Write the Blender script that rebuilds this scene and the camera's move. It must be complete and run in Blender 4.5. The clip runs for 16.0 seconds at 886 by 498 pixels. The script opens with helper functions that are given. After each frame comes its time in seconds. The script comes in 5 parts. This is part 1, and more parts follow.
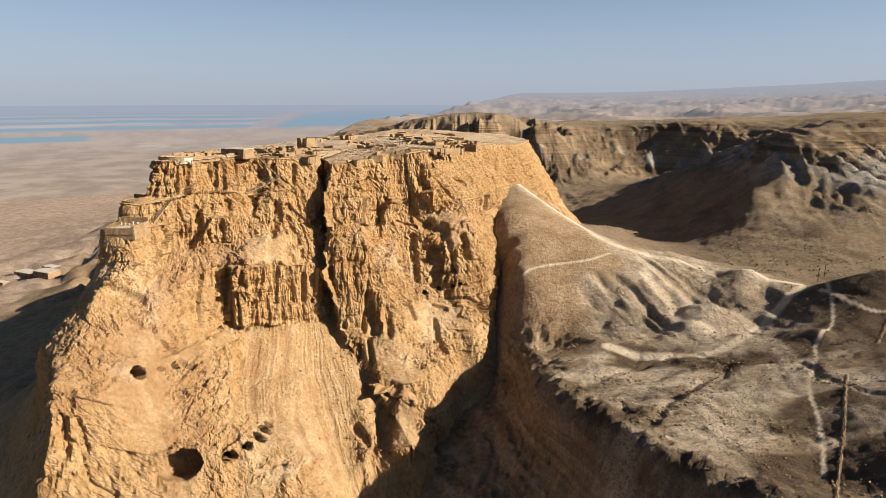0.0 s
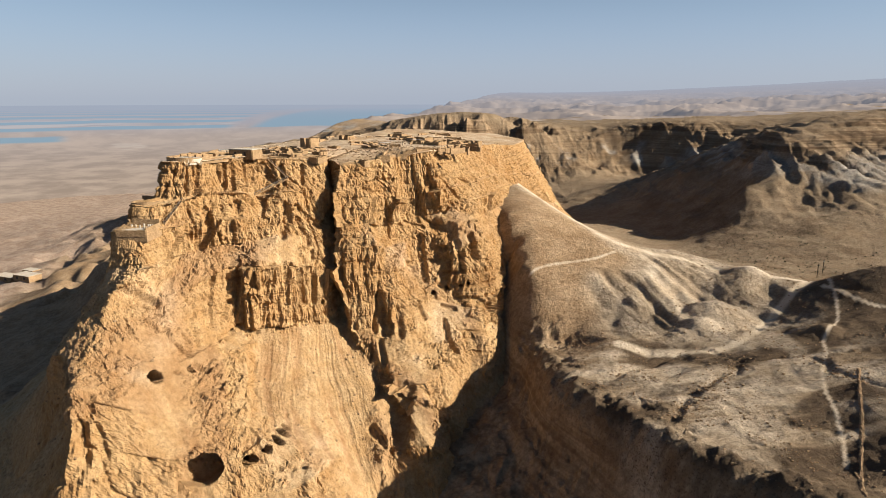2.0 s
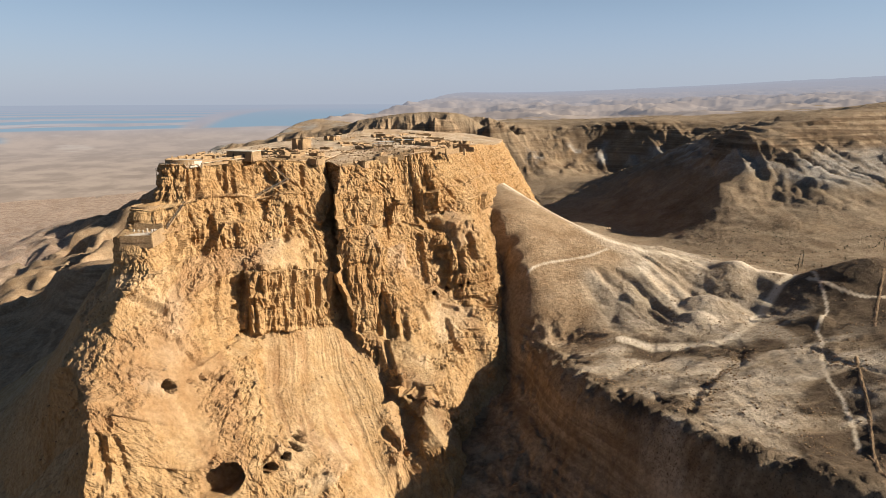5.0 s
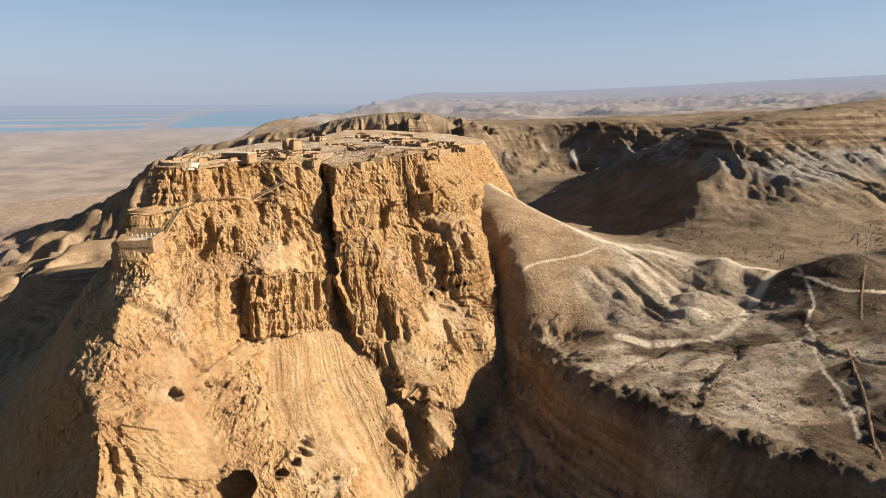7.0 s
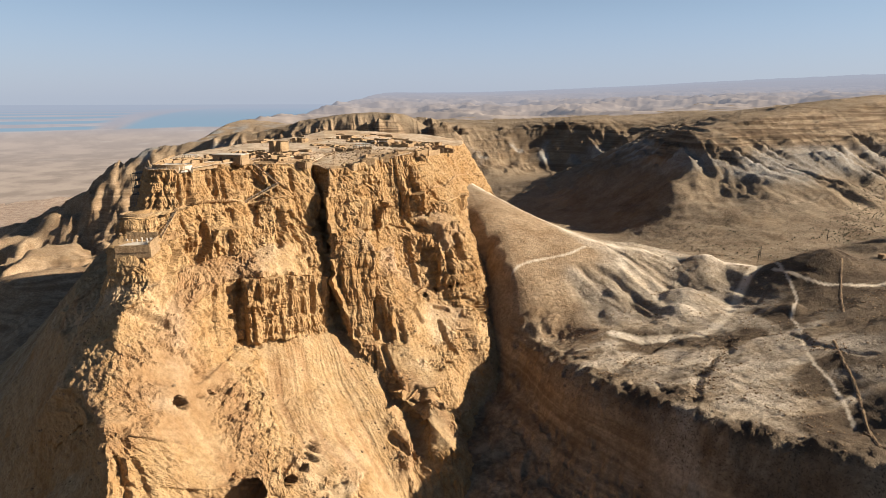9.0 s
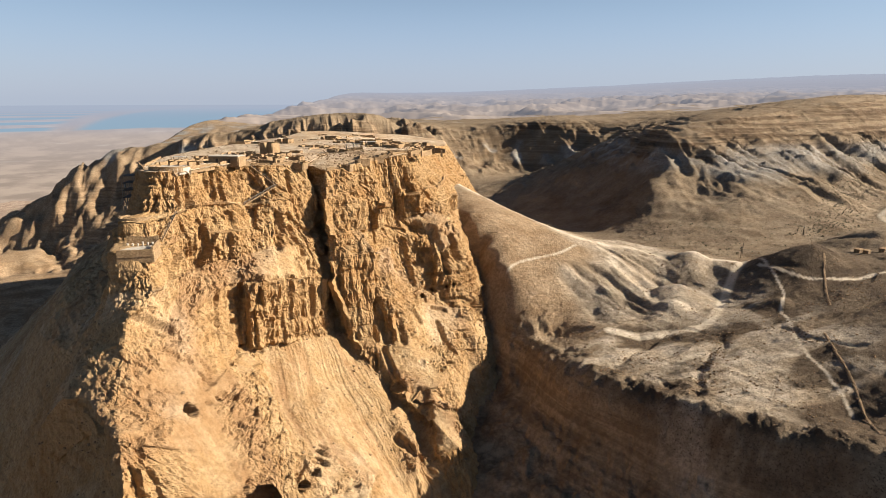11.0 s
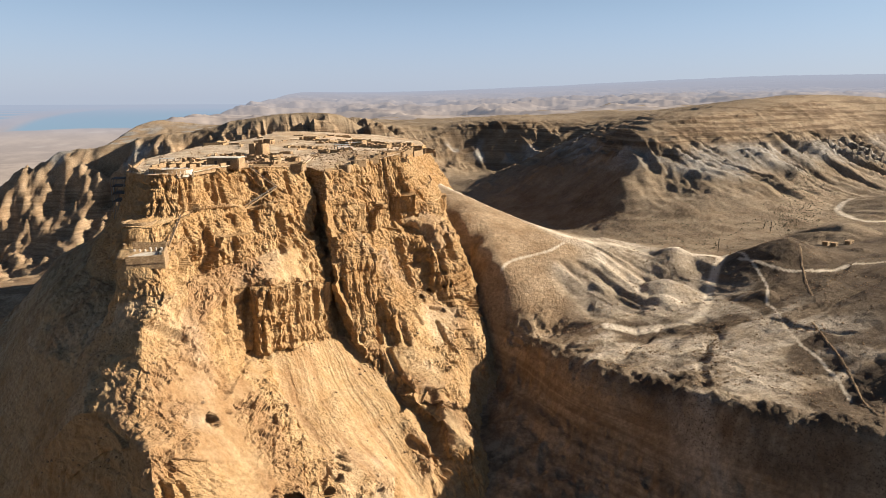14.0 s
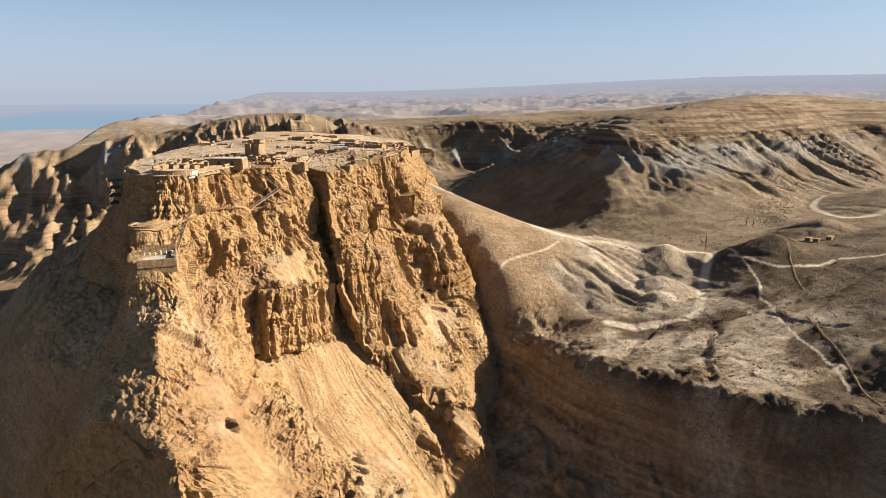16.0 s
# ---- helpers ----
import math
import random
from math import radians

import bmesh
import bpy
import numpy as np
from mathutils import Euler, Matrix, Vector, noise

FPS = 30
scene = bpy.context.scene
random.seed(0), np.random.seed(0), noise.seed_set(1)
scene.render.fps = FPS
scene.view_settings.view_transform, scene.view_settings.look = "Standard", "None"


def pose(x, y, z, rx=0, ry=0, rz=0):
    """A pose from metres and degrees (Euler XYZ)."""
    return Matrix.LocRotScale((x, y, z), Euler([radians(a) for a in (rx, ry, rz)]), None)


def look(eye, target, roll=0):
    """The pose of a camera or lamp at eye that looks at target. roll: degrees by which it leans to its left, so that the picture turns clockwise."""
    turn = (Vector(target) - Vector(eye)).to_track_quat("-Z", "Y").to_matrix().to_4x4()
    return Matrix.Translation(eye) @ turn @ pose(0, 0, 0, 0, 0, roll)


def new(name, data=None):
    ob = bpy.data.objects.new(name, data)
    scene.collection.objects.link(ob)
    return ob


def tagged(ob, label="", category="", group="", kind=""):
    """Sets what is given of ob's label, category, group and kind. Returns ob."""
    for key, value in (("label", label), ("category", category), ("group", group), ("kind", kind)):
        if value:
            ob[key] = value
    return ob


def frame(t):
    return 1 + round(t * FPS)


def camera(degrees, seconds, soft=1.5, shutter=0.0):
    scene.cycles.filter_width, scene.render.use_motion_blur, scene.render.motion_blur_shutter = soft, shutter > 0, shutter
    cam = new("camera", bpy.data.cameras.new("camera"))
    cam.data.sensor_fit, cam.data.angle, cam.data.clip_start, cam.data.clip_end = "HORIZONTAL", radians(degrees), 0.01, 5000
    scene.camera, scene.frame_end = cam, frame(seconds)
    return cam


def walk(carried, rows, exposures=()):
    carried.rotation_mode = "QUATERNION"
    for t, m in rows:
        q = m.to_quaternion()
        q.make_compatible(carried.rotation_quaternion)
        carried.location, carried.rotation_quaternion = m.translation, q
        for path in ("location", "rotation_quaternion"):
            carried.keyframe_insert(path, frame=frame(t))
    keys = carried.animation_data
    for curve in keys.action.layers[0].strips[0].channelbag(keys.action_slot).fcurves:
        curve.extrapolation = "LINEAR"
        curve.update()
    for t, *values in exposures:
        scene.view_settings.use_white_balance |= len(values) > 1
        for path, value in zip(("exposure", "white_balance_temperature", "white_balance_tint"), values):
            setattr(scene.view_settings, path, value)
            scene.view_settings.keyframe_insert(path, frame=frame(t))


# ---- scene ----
cam = camera(70.14, 16.0, soft=0.7)
PATH = [
    (0.0, pose(0.00, 0.00, 530.00, 76.639, -0.000, 0.000)),
    (0.5, pose(-4.68, -0.05, 530.11, 76.634, 0.013, -0.379)),
    (1.0, pose(-9.47, 0.08, 530.06, 76.637, 0.032, -0.782)),
    (1.5, pose(-14.42, 0.23, 530.06, 76.629, 0.032, -1.314)),
    (2.0, pose(-19.43, 0.36, 530.12, 76.611, 0.018, -1.957)),
    (2.5, pose(-24.43, 0.50, 530.22, 76.592, 0.002, -2.657)),
    (3.0, pose(-29.37, 0.70, 530.30, 76.579, -0.005, -3.366)),
    (3.5, pose(-34.25, 0.97, 530.36, 76.573, -0.001, -4.061)),
    (4.0, pose(-39.12, 1.32, 530.41, 76.575, 0.011, -4.740)),
    (4.5, pose(-44.01, 1.74, 530.46, 76.580, 0.026, -5.419)),
    (5.0, pose(-48.96, 2.23, 530.55, 76.586, 0.037, -6.118)),
    (5.5, pose(-53.99, 2.79, 530.68, 76.590, 0.040, -6.856)),
    (6.0, pose(-59.09, 3.40, 530.85, 76.590, 0.032, -7.643)),
    (6.5, pose(-64.22, 4.10, 531.04, 76.586, 0.016, -8.478)),
    (7.0, pose(-69.36, 4.87, 531.24, 76.581, -0.004, -9.350)),
    (7.5, pose(-74.46, 5.74, 531.42, 76.576, -0.025, -10.242)),
    (8.0, pose(-79.51, 6.70, 531.55, 76.573, -0.041, -11.138)),
    (8.5, pose(-84.49, 7.76, 531.64, 76.574, -0.050, -12.020)),
    (9.0, pose(-89.43, 8.90, 531.68, 76.579, -0.052, -12.879)),
    (9.5, pose(-94.35, 10.11, 531.69, 76.586, -0.048, -13.712)),
    (10.0, pose(-99.29, 11.39, 531.69, 76.594, -0.042, -14.521)),
    (10.5, pose(-104.28, 12.73, 531.71, 76.600, -0.037, -15.316)),
    (11.0, pose(-109.33, 14.12, 531.75, 76.602, -0.037, -16.107)),
    (11.5, pose(-114.43, 15.58, 531.82, 76.598, -0.043, -16.902)),
    (12.0, pose(-119.55, 17.12, 531.91, 76.590, -0.053, -17.703)),
    (12.5, pose(-124.65, 18.77, 532.00, 76.579, -0.066, -18.505)),
    (13.0, pose(-129.69, 20.53, 532.06, 76.570, -0.076, -19.299)),
    (13.5, pose(-134.64, 22.39, 532.07, 76.566, -0.081, -20.074)),
    (14.0, pose(-139.53, 24.32, 532.04, 76.569, -0.082, -20.823)),
    (14.5, pose(-144.44, 26.27, 532.00, 76.578, -0.084, -21.548)),
    (15.0, pose(-149.43, 28.22, 531.98, 76.586, -0.093, -22.267)),
    (15.5, pose(-154.49, 30.26, 531.99, 76.587, -0.109, -23.005)),
    (16.0, pose(-159.26, 32.77, 531.85, 76.572, -0.109, -23.768)),
]
walk(cam, PATH, [(0.0, 1.20, 6400, 10), (8.0, 1.31, 6300, 10), (16.0, 1.43, 6250, 10)])

# ---------------------------------------------------------------- light
SUN_AZ = radians(-14)      # from +x towards -y
SUN_EL = radians(25)
to_sun = Vector((math.cos(SUN_AZ) * math.cos(SUN_EL), math.sin(SUN_AZ) * math.cos(SUN_EL), math.sin(SUN_EL)))
world = bpy.data.worlds.new("sky")
scene.world = world
world.use_nodes = True
wn = world.node_tree
sky = wn.nodes.new("ShaderNodeTexSky")
sky.sky_type = "NISHITA"
sky.sun_disc = False
sky.sun_elevation = SUN_EL
sky.sun_rotation = math.atan2(to_sun.x, to_sun.y)
sky.altitude = 100
sky.air_density, sky.dust_density, sky.ozone_density = 1.0, 0.9, 2.0
wn.nodes["Background"].inputs["Strength"].default_value = 0.0285
way = wn.nodes.new("ShaderNodeTexCoord")
up = wn.nodes.new("ShaderNodeSeparateXYZ")
wn.links.new(way.outputs["Generated"], up.inputs[0])


def by_height(lo, hi, a, b):
    n = wn.nodes.new("ShaderNodeMapRange")
    n.interpolation_type = "SMOOTHSTEP"
    for socket, v in zip(n.inputs[1:5], (lo, hi, a, b)):
        socket.default_value = v
    wn.links.new(up.outputs[2], n.inputs[0])
    return n.outputs[0]


def sky_mix(fac, a, b):
    n = wn.nodes.new("ShaderNodeMix")
    n.data_type = "RGBA"
    wn.links.new(fac, n.inputs[0])
    for socket, v in ((n.inputs[6], a), (n.inputs[7], b)):
        if isinstance(v, tuple):
            socket.default_value = (*v, 1)
        else:
            wn.links.new(v, socket)
    return n.outputs[2]


# dusty air: greyish on the horizon, blue above it, thinning out overhead; the same all round
dust = sky_mix(by_height(-0.01, 0.15, 0, 1), (7.6, 8.5, 10.3), (7.2, 9.5, 13.1))
wn.links.new(sky_mix(by_height(0.0, 0.30, 0.72, 0.0), sky.outputs[0], dust), wn.nodes["Background"].inputs["Color"])
lamp = bpy.data.lights.new("sun", "SUN")
lamp.energy, lamp.angle, lamp.color = 5.0, radians(0.5), (1.0, 0.88, 0.70)
sun = new("sun", lamp)
sun.matrix_world = look(to_sun * 1000, (0, 0, 0))

# ---------------------------------------------------------------- noise
def _hash(i, j, k, seed):
    h = (i.astype(np.uint32) * np.uint32(374761393)) ^ (j.astype(np.uint32) * np.uint32(668265263)) ^ (k.astype(np.uint32) * np.uint32(2147483647 - 1274126177)) ^ np.uint32(seed * 7919 + 13)
    h = (h ^ (h >> np.uint32(13))) * np.uint32(1274126177)
    h = (h ^ (h >> np.uint32(16))) * np.uint32(2246822519)
    return ((h ^ (h >> np.uint32(15))) & np.uint32(0xFFFFFF)).astype(np.float32) / np.float32(0x7FFFFF) - 1.0


def vnoise(x, y, z, seed=0):
    """Smooth value noise, -1 to 1."""
    fx, fy, fz = np.floor(x), np.floor(y), np.floor(z)
    i, j, k = fx.astype(np.int64), fy.astype(np.int64), fz.astype(np.int64)
    u, v, w = (x - fx).astype(np.float32), (y - fy).astype(np.float32), (z - fz).astype(np.float32)
    u, v, w = [a * a * a * (a * (a * 6 - 15) + 10) for a in (u, v, w)]
    out = 0
    for di, wu in ((0, 1 - u), (1, u)):
        for dj, wv in ((0, 1 - v), (1, v)):
            for dk, ww in ((0, 1 - w), (1, w)):
                out = out + _hash(i + di, j + dj, k + dk, seed) * (wu * wv * ww)
    return out


def fbm(x, y, z, octaves=4, seed=0, gain=0.5, ridged=False):
    """Layered noise, about -1 to 1; ridged: sharp crests at 1."""
    total, amp, norm = 0, 1.0, 0.0
    for o in range(octaves):
        n = vnoise(x + 17.3 * o, y - 9.1 * o, z + 5.7 * o, seed + o)
        total = total + amp * ((1 - 2 * np.abs(n)) if ridged else n)
        norm += amp
        amp *= gain
        x, y, z = x * 2.03, y * 2.03, z * 2.03
    return total / norm


def cells(x, y, z, seed=0):
    """Irregular blocks: distance to the nearest and the second block's heart, and a number of the block's own, -1 to 1."""
    fx, fy, fz = np.floor(x), np.floor(y), np.floor(z)
    i, j, k = fx.astype(np.int64), fy.astype(np.int64), fz.astype(np.int64)
    f1 = np.full(x.shape, 9.0, dtype=np.float32)
    f2, own = f1.copy(), f1 * 0
    for di in (-1, 0, 1):
        for dj in (-1, 0, 1):
            for dk in (-1, 0, 1):
                a, b, c = i + di, j + dj, k + dk
                h = _hash(a, b, c, seed)
                d = (fx + di + 0.5 + 0.42 * h - x) ** 2 + (fy + dj + 0.5 + 0.42 * _hash(a, b, c, seed + 1) - y) ** 2 + (fz + dk + 0.5 + 0.42 * _hash(a, b, c, seed + 2) - z) ** 2
                near = d < f1
                f2 = np.where(near, f1, np.minimum(f2, d))
                own = np.where(near, _hash(a, b, c, seed + 3), own)
                f1 = np.where(near, d, f1)
    return np.sqrt(f1), np.sqrt(f2), own


def smooth(a, b, v):
    t = np.clip((v - a) / (b - a), 0, 1)
    return t * t * (3 - 2 * t)


# ---------------------------------------------------------------- shared geometry helpers
EYE0 = np.array((-80.0, 15.0, 531.0))
NEAR, FARLIM = 2600.0, 4850.0


def squash(p):
    """Draws the far land in along its own sight lines, so that the horizon fits within the camera's reach."""
    d = p - EYE0
    r = np.linalg.norm(d, axis=1)
    span = FARLIM - NEAR
    q = np.where(r > NEAR, NEAR + span * (1 - np.exp(-(np.maximum(r, NEAR) - NEAR) / (span * 1.6))), r)
    return EYE0 + d * (q / np.maximum(r, 1e-6))[:, None]


def grid_mesh(name, verts, rows, cols, material, keep=None):
    """A quad sheet of rows x cols vertices; keep: which of its quads to make."""
    idx = np.arange(rows * cols).reshape(rows, cols)
    quads = np.stack([idx[:-1, :-1], idx[:-1, 1:], idx[1:, 1:], idx[1:, :-1]], -1).reshape(-1, 4)
    if keep is not None:
        quads = quads[keep]
    me = bpy.data.meshes.new(name)
    me.vertices.add(len(verts))
    me.vertices.foreach_set("co", np.ascontiguousarray(verts, dtype=np.float32).ravel())
    me.loops.add(quads.size)
    me.loops.foreach_set("vertex_index", quads.ravel().astype(np.int32))
    me.polygons.add(len(quads))
    me.polygons.foreach_set("loop_start", (np.arange(len(quads)) * 4).astype(np.int32))
    me.update(calc_edges=True)
    me.polygons.foreach_set("use_smooth", np.ones(len(quads), dtype=bool))
    me.materials.append(material)
    return me


def mask(me, name, values):
    """A number for each vertex, which the material reads."""
    me.attributes.new(name, "FLOAT", "POINT").data.foreach_set("value", np.asarray(values, dtype=np.float32))


def spline(points, step):
    """Points every step metres along a rounded line through the given ones."""
    p = np.array(points, float)
    ext = np.vstack([2 * p[0] - p[1], p, 2 * p[-1] - p[-2]])
    out = []
    for a, b, c, d in zip(ext[:-3], ext[1:-2], ext[2:-1], ext[3:]):
        n = max(2, int(np.linalg.norm(c - b) / step))
        t = np.linspace(0, 1, n, endpoint=False)[:, None]
        out.append(0.5 * (2 * b + (c - a) * t + (2 * a - 5 * b + 4 * c - d) * t**2 + (3 * b - a - 3 * c + d) * t**3))
    return np.vstack(out + [p[-1:]])


def line_distance(x, y, line):
    """Distance in plan from each place to a polyline."""
    best = np.full(x.shape, 1e9)
    for (ax, ay), (bx, by) in zip(line[:-1, :2], line[1:, :2]):
        ux, uy = bx - ax, by - ay
        t = np.clip(((x - ax) * ux + (y - ay) * uy) / max(ux * ux + uy * uy, 1e-9), 0, 1)
        best = np.minimum(best, (x - ax - t * ux) ** 2 + (y - ay - t * uy) ** 2)
    return np.sqrt(best)


# ---------------------------------------------------------------- materials
def node_material(name):
    m = bpy.data.materials.new(name)
    m.use_nodes = True
    nt = m.node_tree
    return m, nt, nt.nodes["Principled BSDF"]


def add(nt, kind, **inputs):
    n = nt.nodes.new(kind)
    for k, v in inputs.items():
        n.inputs[k.replace("_", " ")].default_value = v
    return n


def mix(nt, fac, a, b):
    n = nt.nodes.new("ShaderNodeMix")
    n.data_type = "RGBA"
    for socket, v in ((n.inputs[0], fac), (n.inputs[6], a), (n.inputs[7], b)):
        if isinstance(v, (tuple, float, int)):
            socket.default_value = (*v, 1) if isinstance(v, tuple) else v
        else:
            nt.links.new(v, socket)
    return n.outputs[2]


def noise_node(nt, scale, detail=6.0, stretch=(1, 1, 1), rough=0.6):
    co = nt.nodes.new("ShaderNodeTexCoord")
    mp = nt.nodes.new("ShaderNodeMapping")
    mp.inputs["Scale"].default_value = stretch
    nt.links.new(co.outputs["Object"], mp.inputs[0])
    n = add(nt, "ShaderNodeTexNoise", Scale=scale, Detail=detail, Roughness=rough)
    nt.links.new(mp.outputs[0], n.inputs["Vector"])
    return n.outputs["Fac"]


def ramp(nt, fac, lo, hi):
    n = nt.nodes.new("ShaderNodeMapRange")
    n.interpolation_type = "SMOOTHSTEP"
    n.inputs[1].default_value, n.inputs[2].default_value = lo, hi
    nt.links.new(fac, n.inputs[0])
    return n.outputs[0]


def times(nt, a, b):
    n = nt.nodes.new("ShaderNodeMath")
    n.operation = "MULTIPLY"
    for s, v in zip(n.inputs, (a, b)):
        if isinstance(v, (int, float)):
            s.default_value = v
        else:
            nt.links.new(v, s)
    return n.outputs[0]


def attr(nt, name):
    n = nt.nodes.new("ShaderNodeAttribute")
    n.attribute_name = name
    return n.outputs["Fac"]


def bump(nt, bsdf, height, strength, distance):
    n = add(nt, "ShaderNodeBump", Strength=strength, Distance=distance)
    nt.links.new(height, n.inputs["Height"])
    nt.links.new(n.outputs[0], bsdf.inputs["Normal"])


def rock_material():
    """Golden limestone of the mountain: banded cliffs, pale debris slopes."""
    m, nt, b = node_material("golden_limestone")
    big = ramp(nt, noise_node(nt, 0.02, 4), 0.35, 0.65)
    mid = ramp(nt, noise_node(nt, 0.11, 6), 0.35, 0.65)
    fine = ramp(nt, noise_node(nt, 0.5, 9, (1, 1, 1), 0.7), 0.34, 0.66)
    bands = ramp(nt, noise_node(nt, 0.05, 6, (0.2, 0.2, 5.0)), 0.38, 0.66)
    streaks = ramp(nt, noise_node(nt, 0.16, 7, (1.6, 1.6, 0.22)), 0.52, 0.72)
    col = mix(nt, big, (0.319, 0.184, 0.076), (0.387, 0.250, 0.120))
    col = mix(nt, times(nt, bands, 0.5), col, (0.250, 0.131, 0.051))
    col = mix(nt, times(nt, mid, 0.45), col, (0.429, 0.304, 0.165))
    col = mix(nt, times(nt, streaks, 0.55), col, (0.187, 0.098, 0.039))
    col = mix(nt, attr(nt, "scree"), col, mix(nt, mid, (0.360, 0.236, 0.117), (0.437, 0.311, 0.176)))
    col = mix(nt, attr(nt, "rust"), col, mix(nt, mid, (0.267, 0.153, 0.074), (0.321, 0.201, 0.106)))
    col = mix(nt, attr(nt, "pale"), col, mix(nt, mid, (0.402, 0.301, 0.202), (0.601, 0.492, 0.366)))
    col = mix(nt, fine, mix(nt, 0.4, col, (0.126, 0.070, 0.032)), col)
    stones = ramp(nt, noise_node(nt, 1.1, 5), 0.58, 0.66)
    col = mix(nt, times(nt, stones, 0.5), col, (0.166, 0.098, 0.051))
    nt.links.new(col, b.inputs["Base Color"])
    b.inputs["Roughness"].default_value = 0.95
    b.inputs["Specular IOR Level"].default_value = 0.1
    bump(nt, b, noise_node(nt, 0.6, 10, (1, 1, 0.55), 0.7), 0.9, 1.4)
    return m


def ground_material():
    """Desert ground: stony brown slopes, chalky marl, dusty tracks, banded canyon walls, pale plain."""
    m, nt, b = node_material("desert_ground")
    big = ramp(nt, noise_node(nt, 0.012, 5), 0.35, 0.65)
    mid = ramp(nt, noise_node(nt, 0.06, 7), 0.36, 0.64)
    fine = ramp(nt, noise_node(nt, 0.35, 9, (1, 1, 1), 0.7), 0.34, 0.66)
    stones = ramp(nt, noise_node(nt, 1.0, 6), 0.5, 0.68)
    col = mix(nt, big, (0.180, 0.127, 0.079), (0.264, 0.194, 0.128))
    col = mix(nt, times(nt, mid, 0.6), col, (0.277, 0.216, 0.150))
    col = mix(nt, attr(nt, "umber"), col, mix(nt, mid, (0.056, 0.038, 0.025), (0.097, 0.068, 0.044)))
    col = mix(nt, attr(nt, "ochre"), col, mix(nt, mid, (0.293, 0.192, 0.110), (0.389, 0.276, 0.172)))
    bands = ramp(nt, noise_node(nt, 0.06, 6, (0.12, 0.12, 4.0)), 0.42, 0.6)
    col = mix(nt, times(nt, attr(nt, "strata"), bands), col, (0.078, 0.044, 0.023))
    col = mix(nt, attr(nt, "chalk"), col, mix(nt, mid, (0.380, 0.304, 0.221), (0.533, 0.448, 0.351)))
    col = mix(nt, attr(nt, "white"), col, mix(nt, mid, (0.245, 0.223, 0.197), (0.351, 0.334, 0.308)))
    col = mix(nt, attr(nt, "plain"), col, mix(nt, mid, (0.310, 0.222, 0.167), (0.419, 0.326, 0.259)))
    col = mix(nt, fine, mix(nt, 0.4, col, (0.046, 0.033, 0.021)), col)
    col = mix(nt, times(nt, stones, times(nt, attr(nt, "stony"), 0.42)), col, (0.044, 0.030, 0.019))
    col = mix(nt, attr(nt, "track"), col, mix(nt, mid, (0.432, 0.350, 0.257), (0.534, 0.451, 0.350)))
    nt.links.new(col, b.inputs["Base Color"])
    b.inputs["Roughness"].default_value = 0.97
    b.inputs["Specular IOR Level"].default_value = 0.08
    bump(nt, b, noise_node(nt, 0.45, 10, (1, 1, 1), 0.72), 0.9, 1.6)
    return m


def backdrop_material():
    """Far land; its haze is put in as a glow that grows with distance."""
    m, nt, b = node_material("far_land")
    mid = ramp(nt, noise_node(nt, 0.006, 7), 0.36, 0.64)
    col = mix(nt, mid, (0.20, 0.160, 0.130), (0.32, 0.262, 0.215))
    col = mix(nt, attr(nt, "salt"), col, (0.446, 0.424, 0.390))
    col = mix(nt, attr(nt, "water"), col, (0.123, 0.201, 0.257))
    nt.links.new(col, b.inputs["Base Color"])
    b.inputs["Roughness"].default_value = 0.95
    b.inputs["Specular IOR Level"].default_value = 0.05
    # emission stands in for haze: bluish uplands, warmer plain, paler horizon
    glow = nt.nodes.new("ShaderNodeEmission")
    nt.links.new(mix(nt, attr(nt, "horizon_haze"), mix(nt, attr(nt, "water"), mix(nt, attr(nt, "warm_haze"), (0.160, 0.162, 0.185), (0.190, 0.165, 0.155)), (0.118, 0.160, 0.202)), (0.158, 0.176, 0.212)), glow.inputs["Color"])
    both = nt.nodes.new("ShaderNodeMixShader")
    nt.links.new(attr(nt, "haze_glow"), both.inputs[0])
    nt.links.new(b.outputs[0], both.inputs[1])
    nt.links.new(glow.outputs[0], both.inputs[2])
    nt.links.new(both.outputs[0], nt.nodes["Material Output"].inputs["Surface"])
    return m


ROCK = rock_material()
GROUND = ground_material()
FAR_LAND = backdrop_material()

# ---------------------------------------------------------------- the mountain: contour lines, from the rim down
# every line runs from the south-east round the northern tip to the ramp and on southwards
RIM = [(-40, 800, 488), (-118, 695, 489), (-155, 592, 490), (-178, 497, 491), (-181, 428, 491), (-165, 359, 496), (-150, 358, 496), (-132, 379, 496), (-125, 392, 495), (-116, 398, 494), (-104, 399, 494), (-85, 408, 492), (-83, 422, 491), (-83, 432, 490), (-77, 422, 490), (-71, 406, 489), (-56, 412, 490), (-50, 421, 491), (-41, 427, 492), (-32, 434, 492), (-22, 436, 494), (-13, 441, 495), (-5, 461, 494), (2, 482, 494), (12, 503, 494), (22, 525, 494), (42, 575, 490), (75, 640, 485), (100, 740, 484), (80, 860, 484)]
LEDGE = [(-40, 850, 440), (-150, 715, 440), (-188, 606, 449), (-206, 474, 447), (-183, 387, 460), (-167, 351, 477), (-152, 350, 476), (-142, 364, 478), (-125, 374, 477), (-117, 386, 473), (-102, 385, 476), (-79, 401, 476), (-78, 414, 471), (-80, 423, 467), (-75, 412, 468), (-73, 391, 474), (-51, 399, 471), (-47, 411, 466), (-35, 415, 466), (-31, 428, 464), (-19, 429, 467), (-8, 432, 470), (5, 449, 470), (16, 468, 468), (28, 490, 470), (35, 515, 468), (57, 572, 464), (95, 640, 455), (120, 745, 450), (95, 880, 450)]
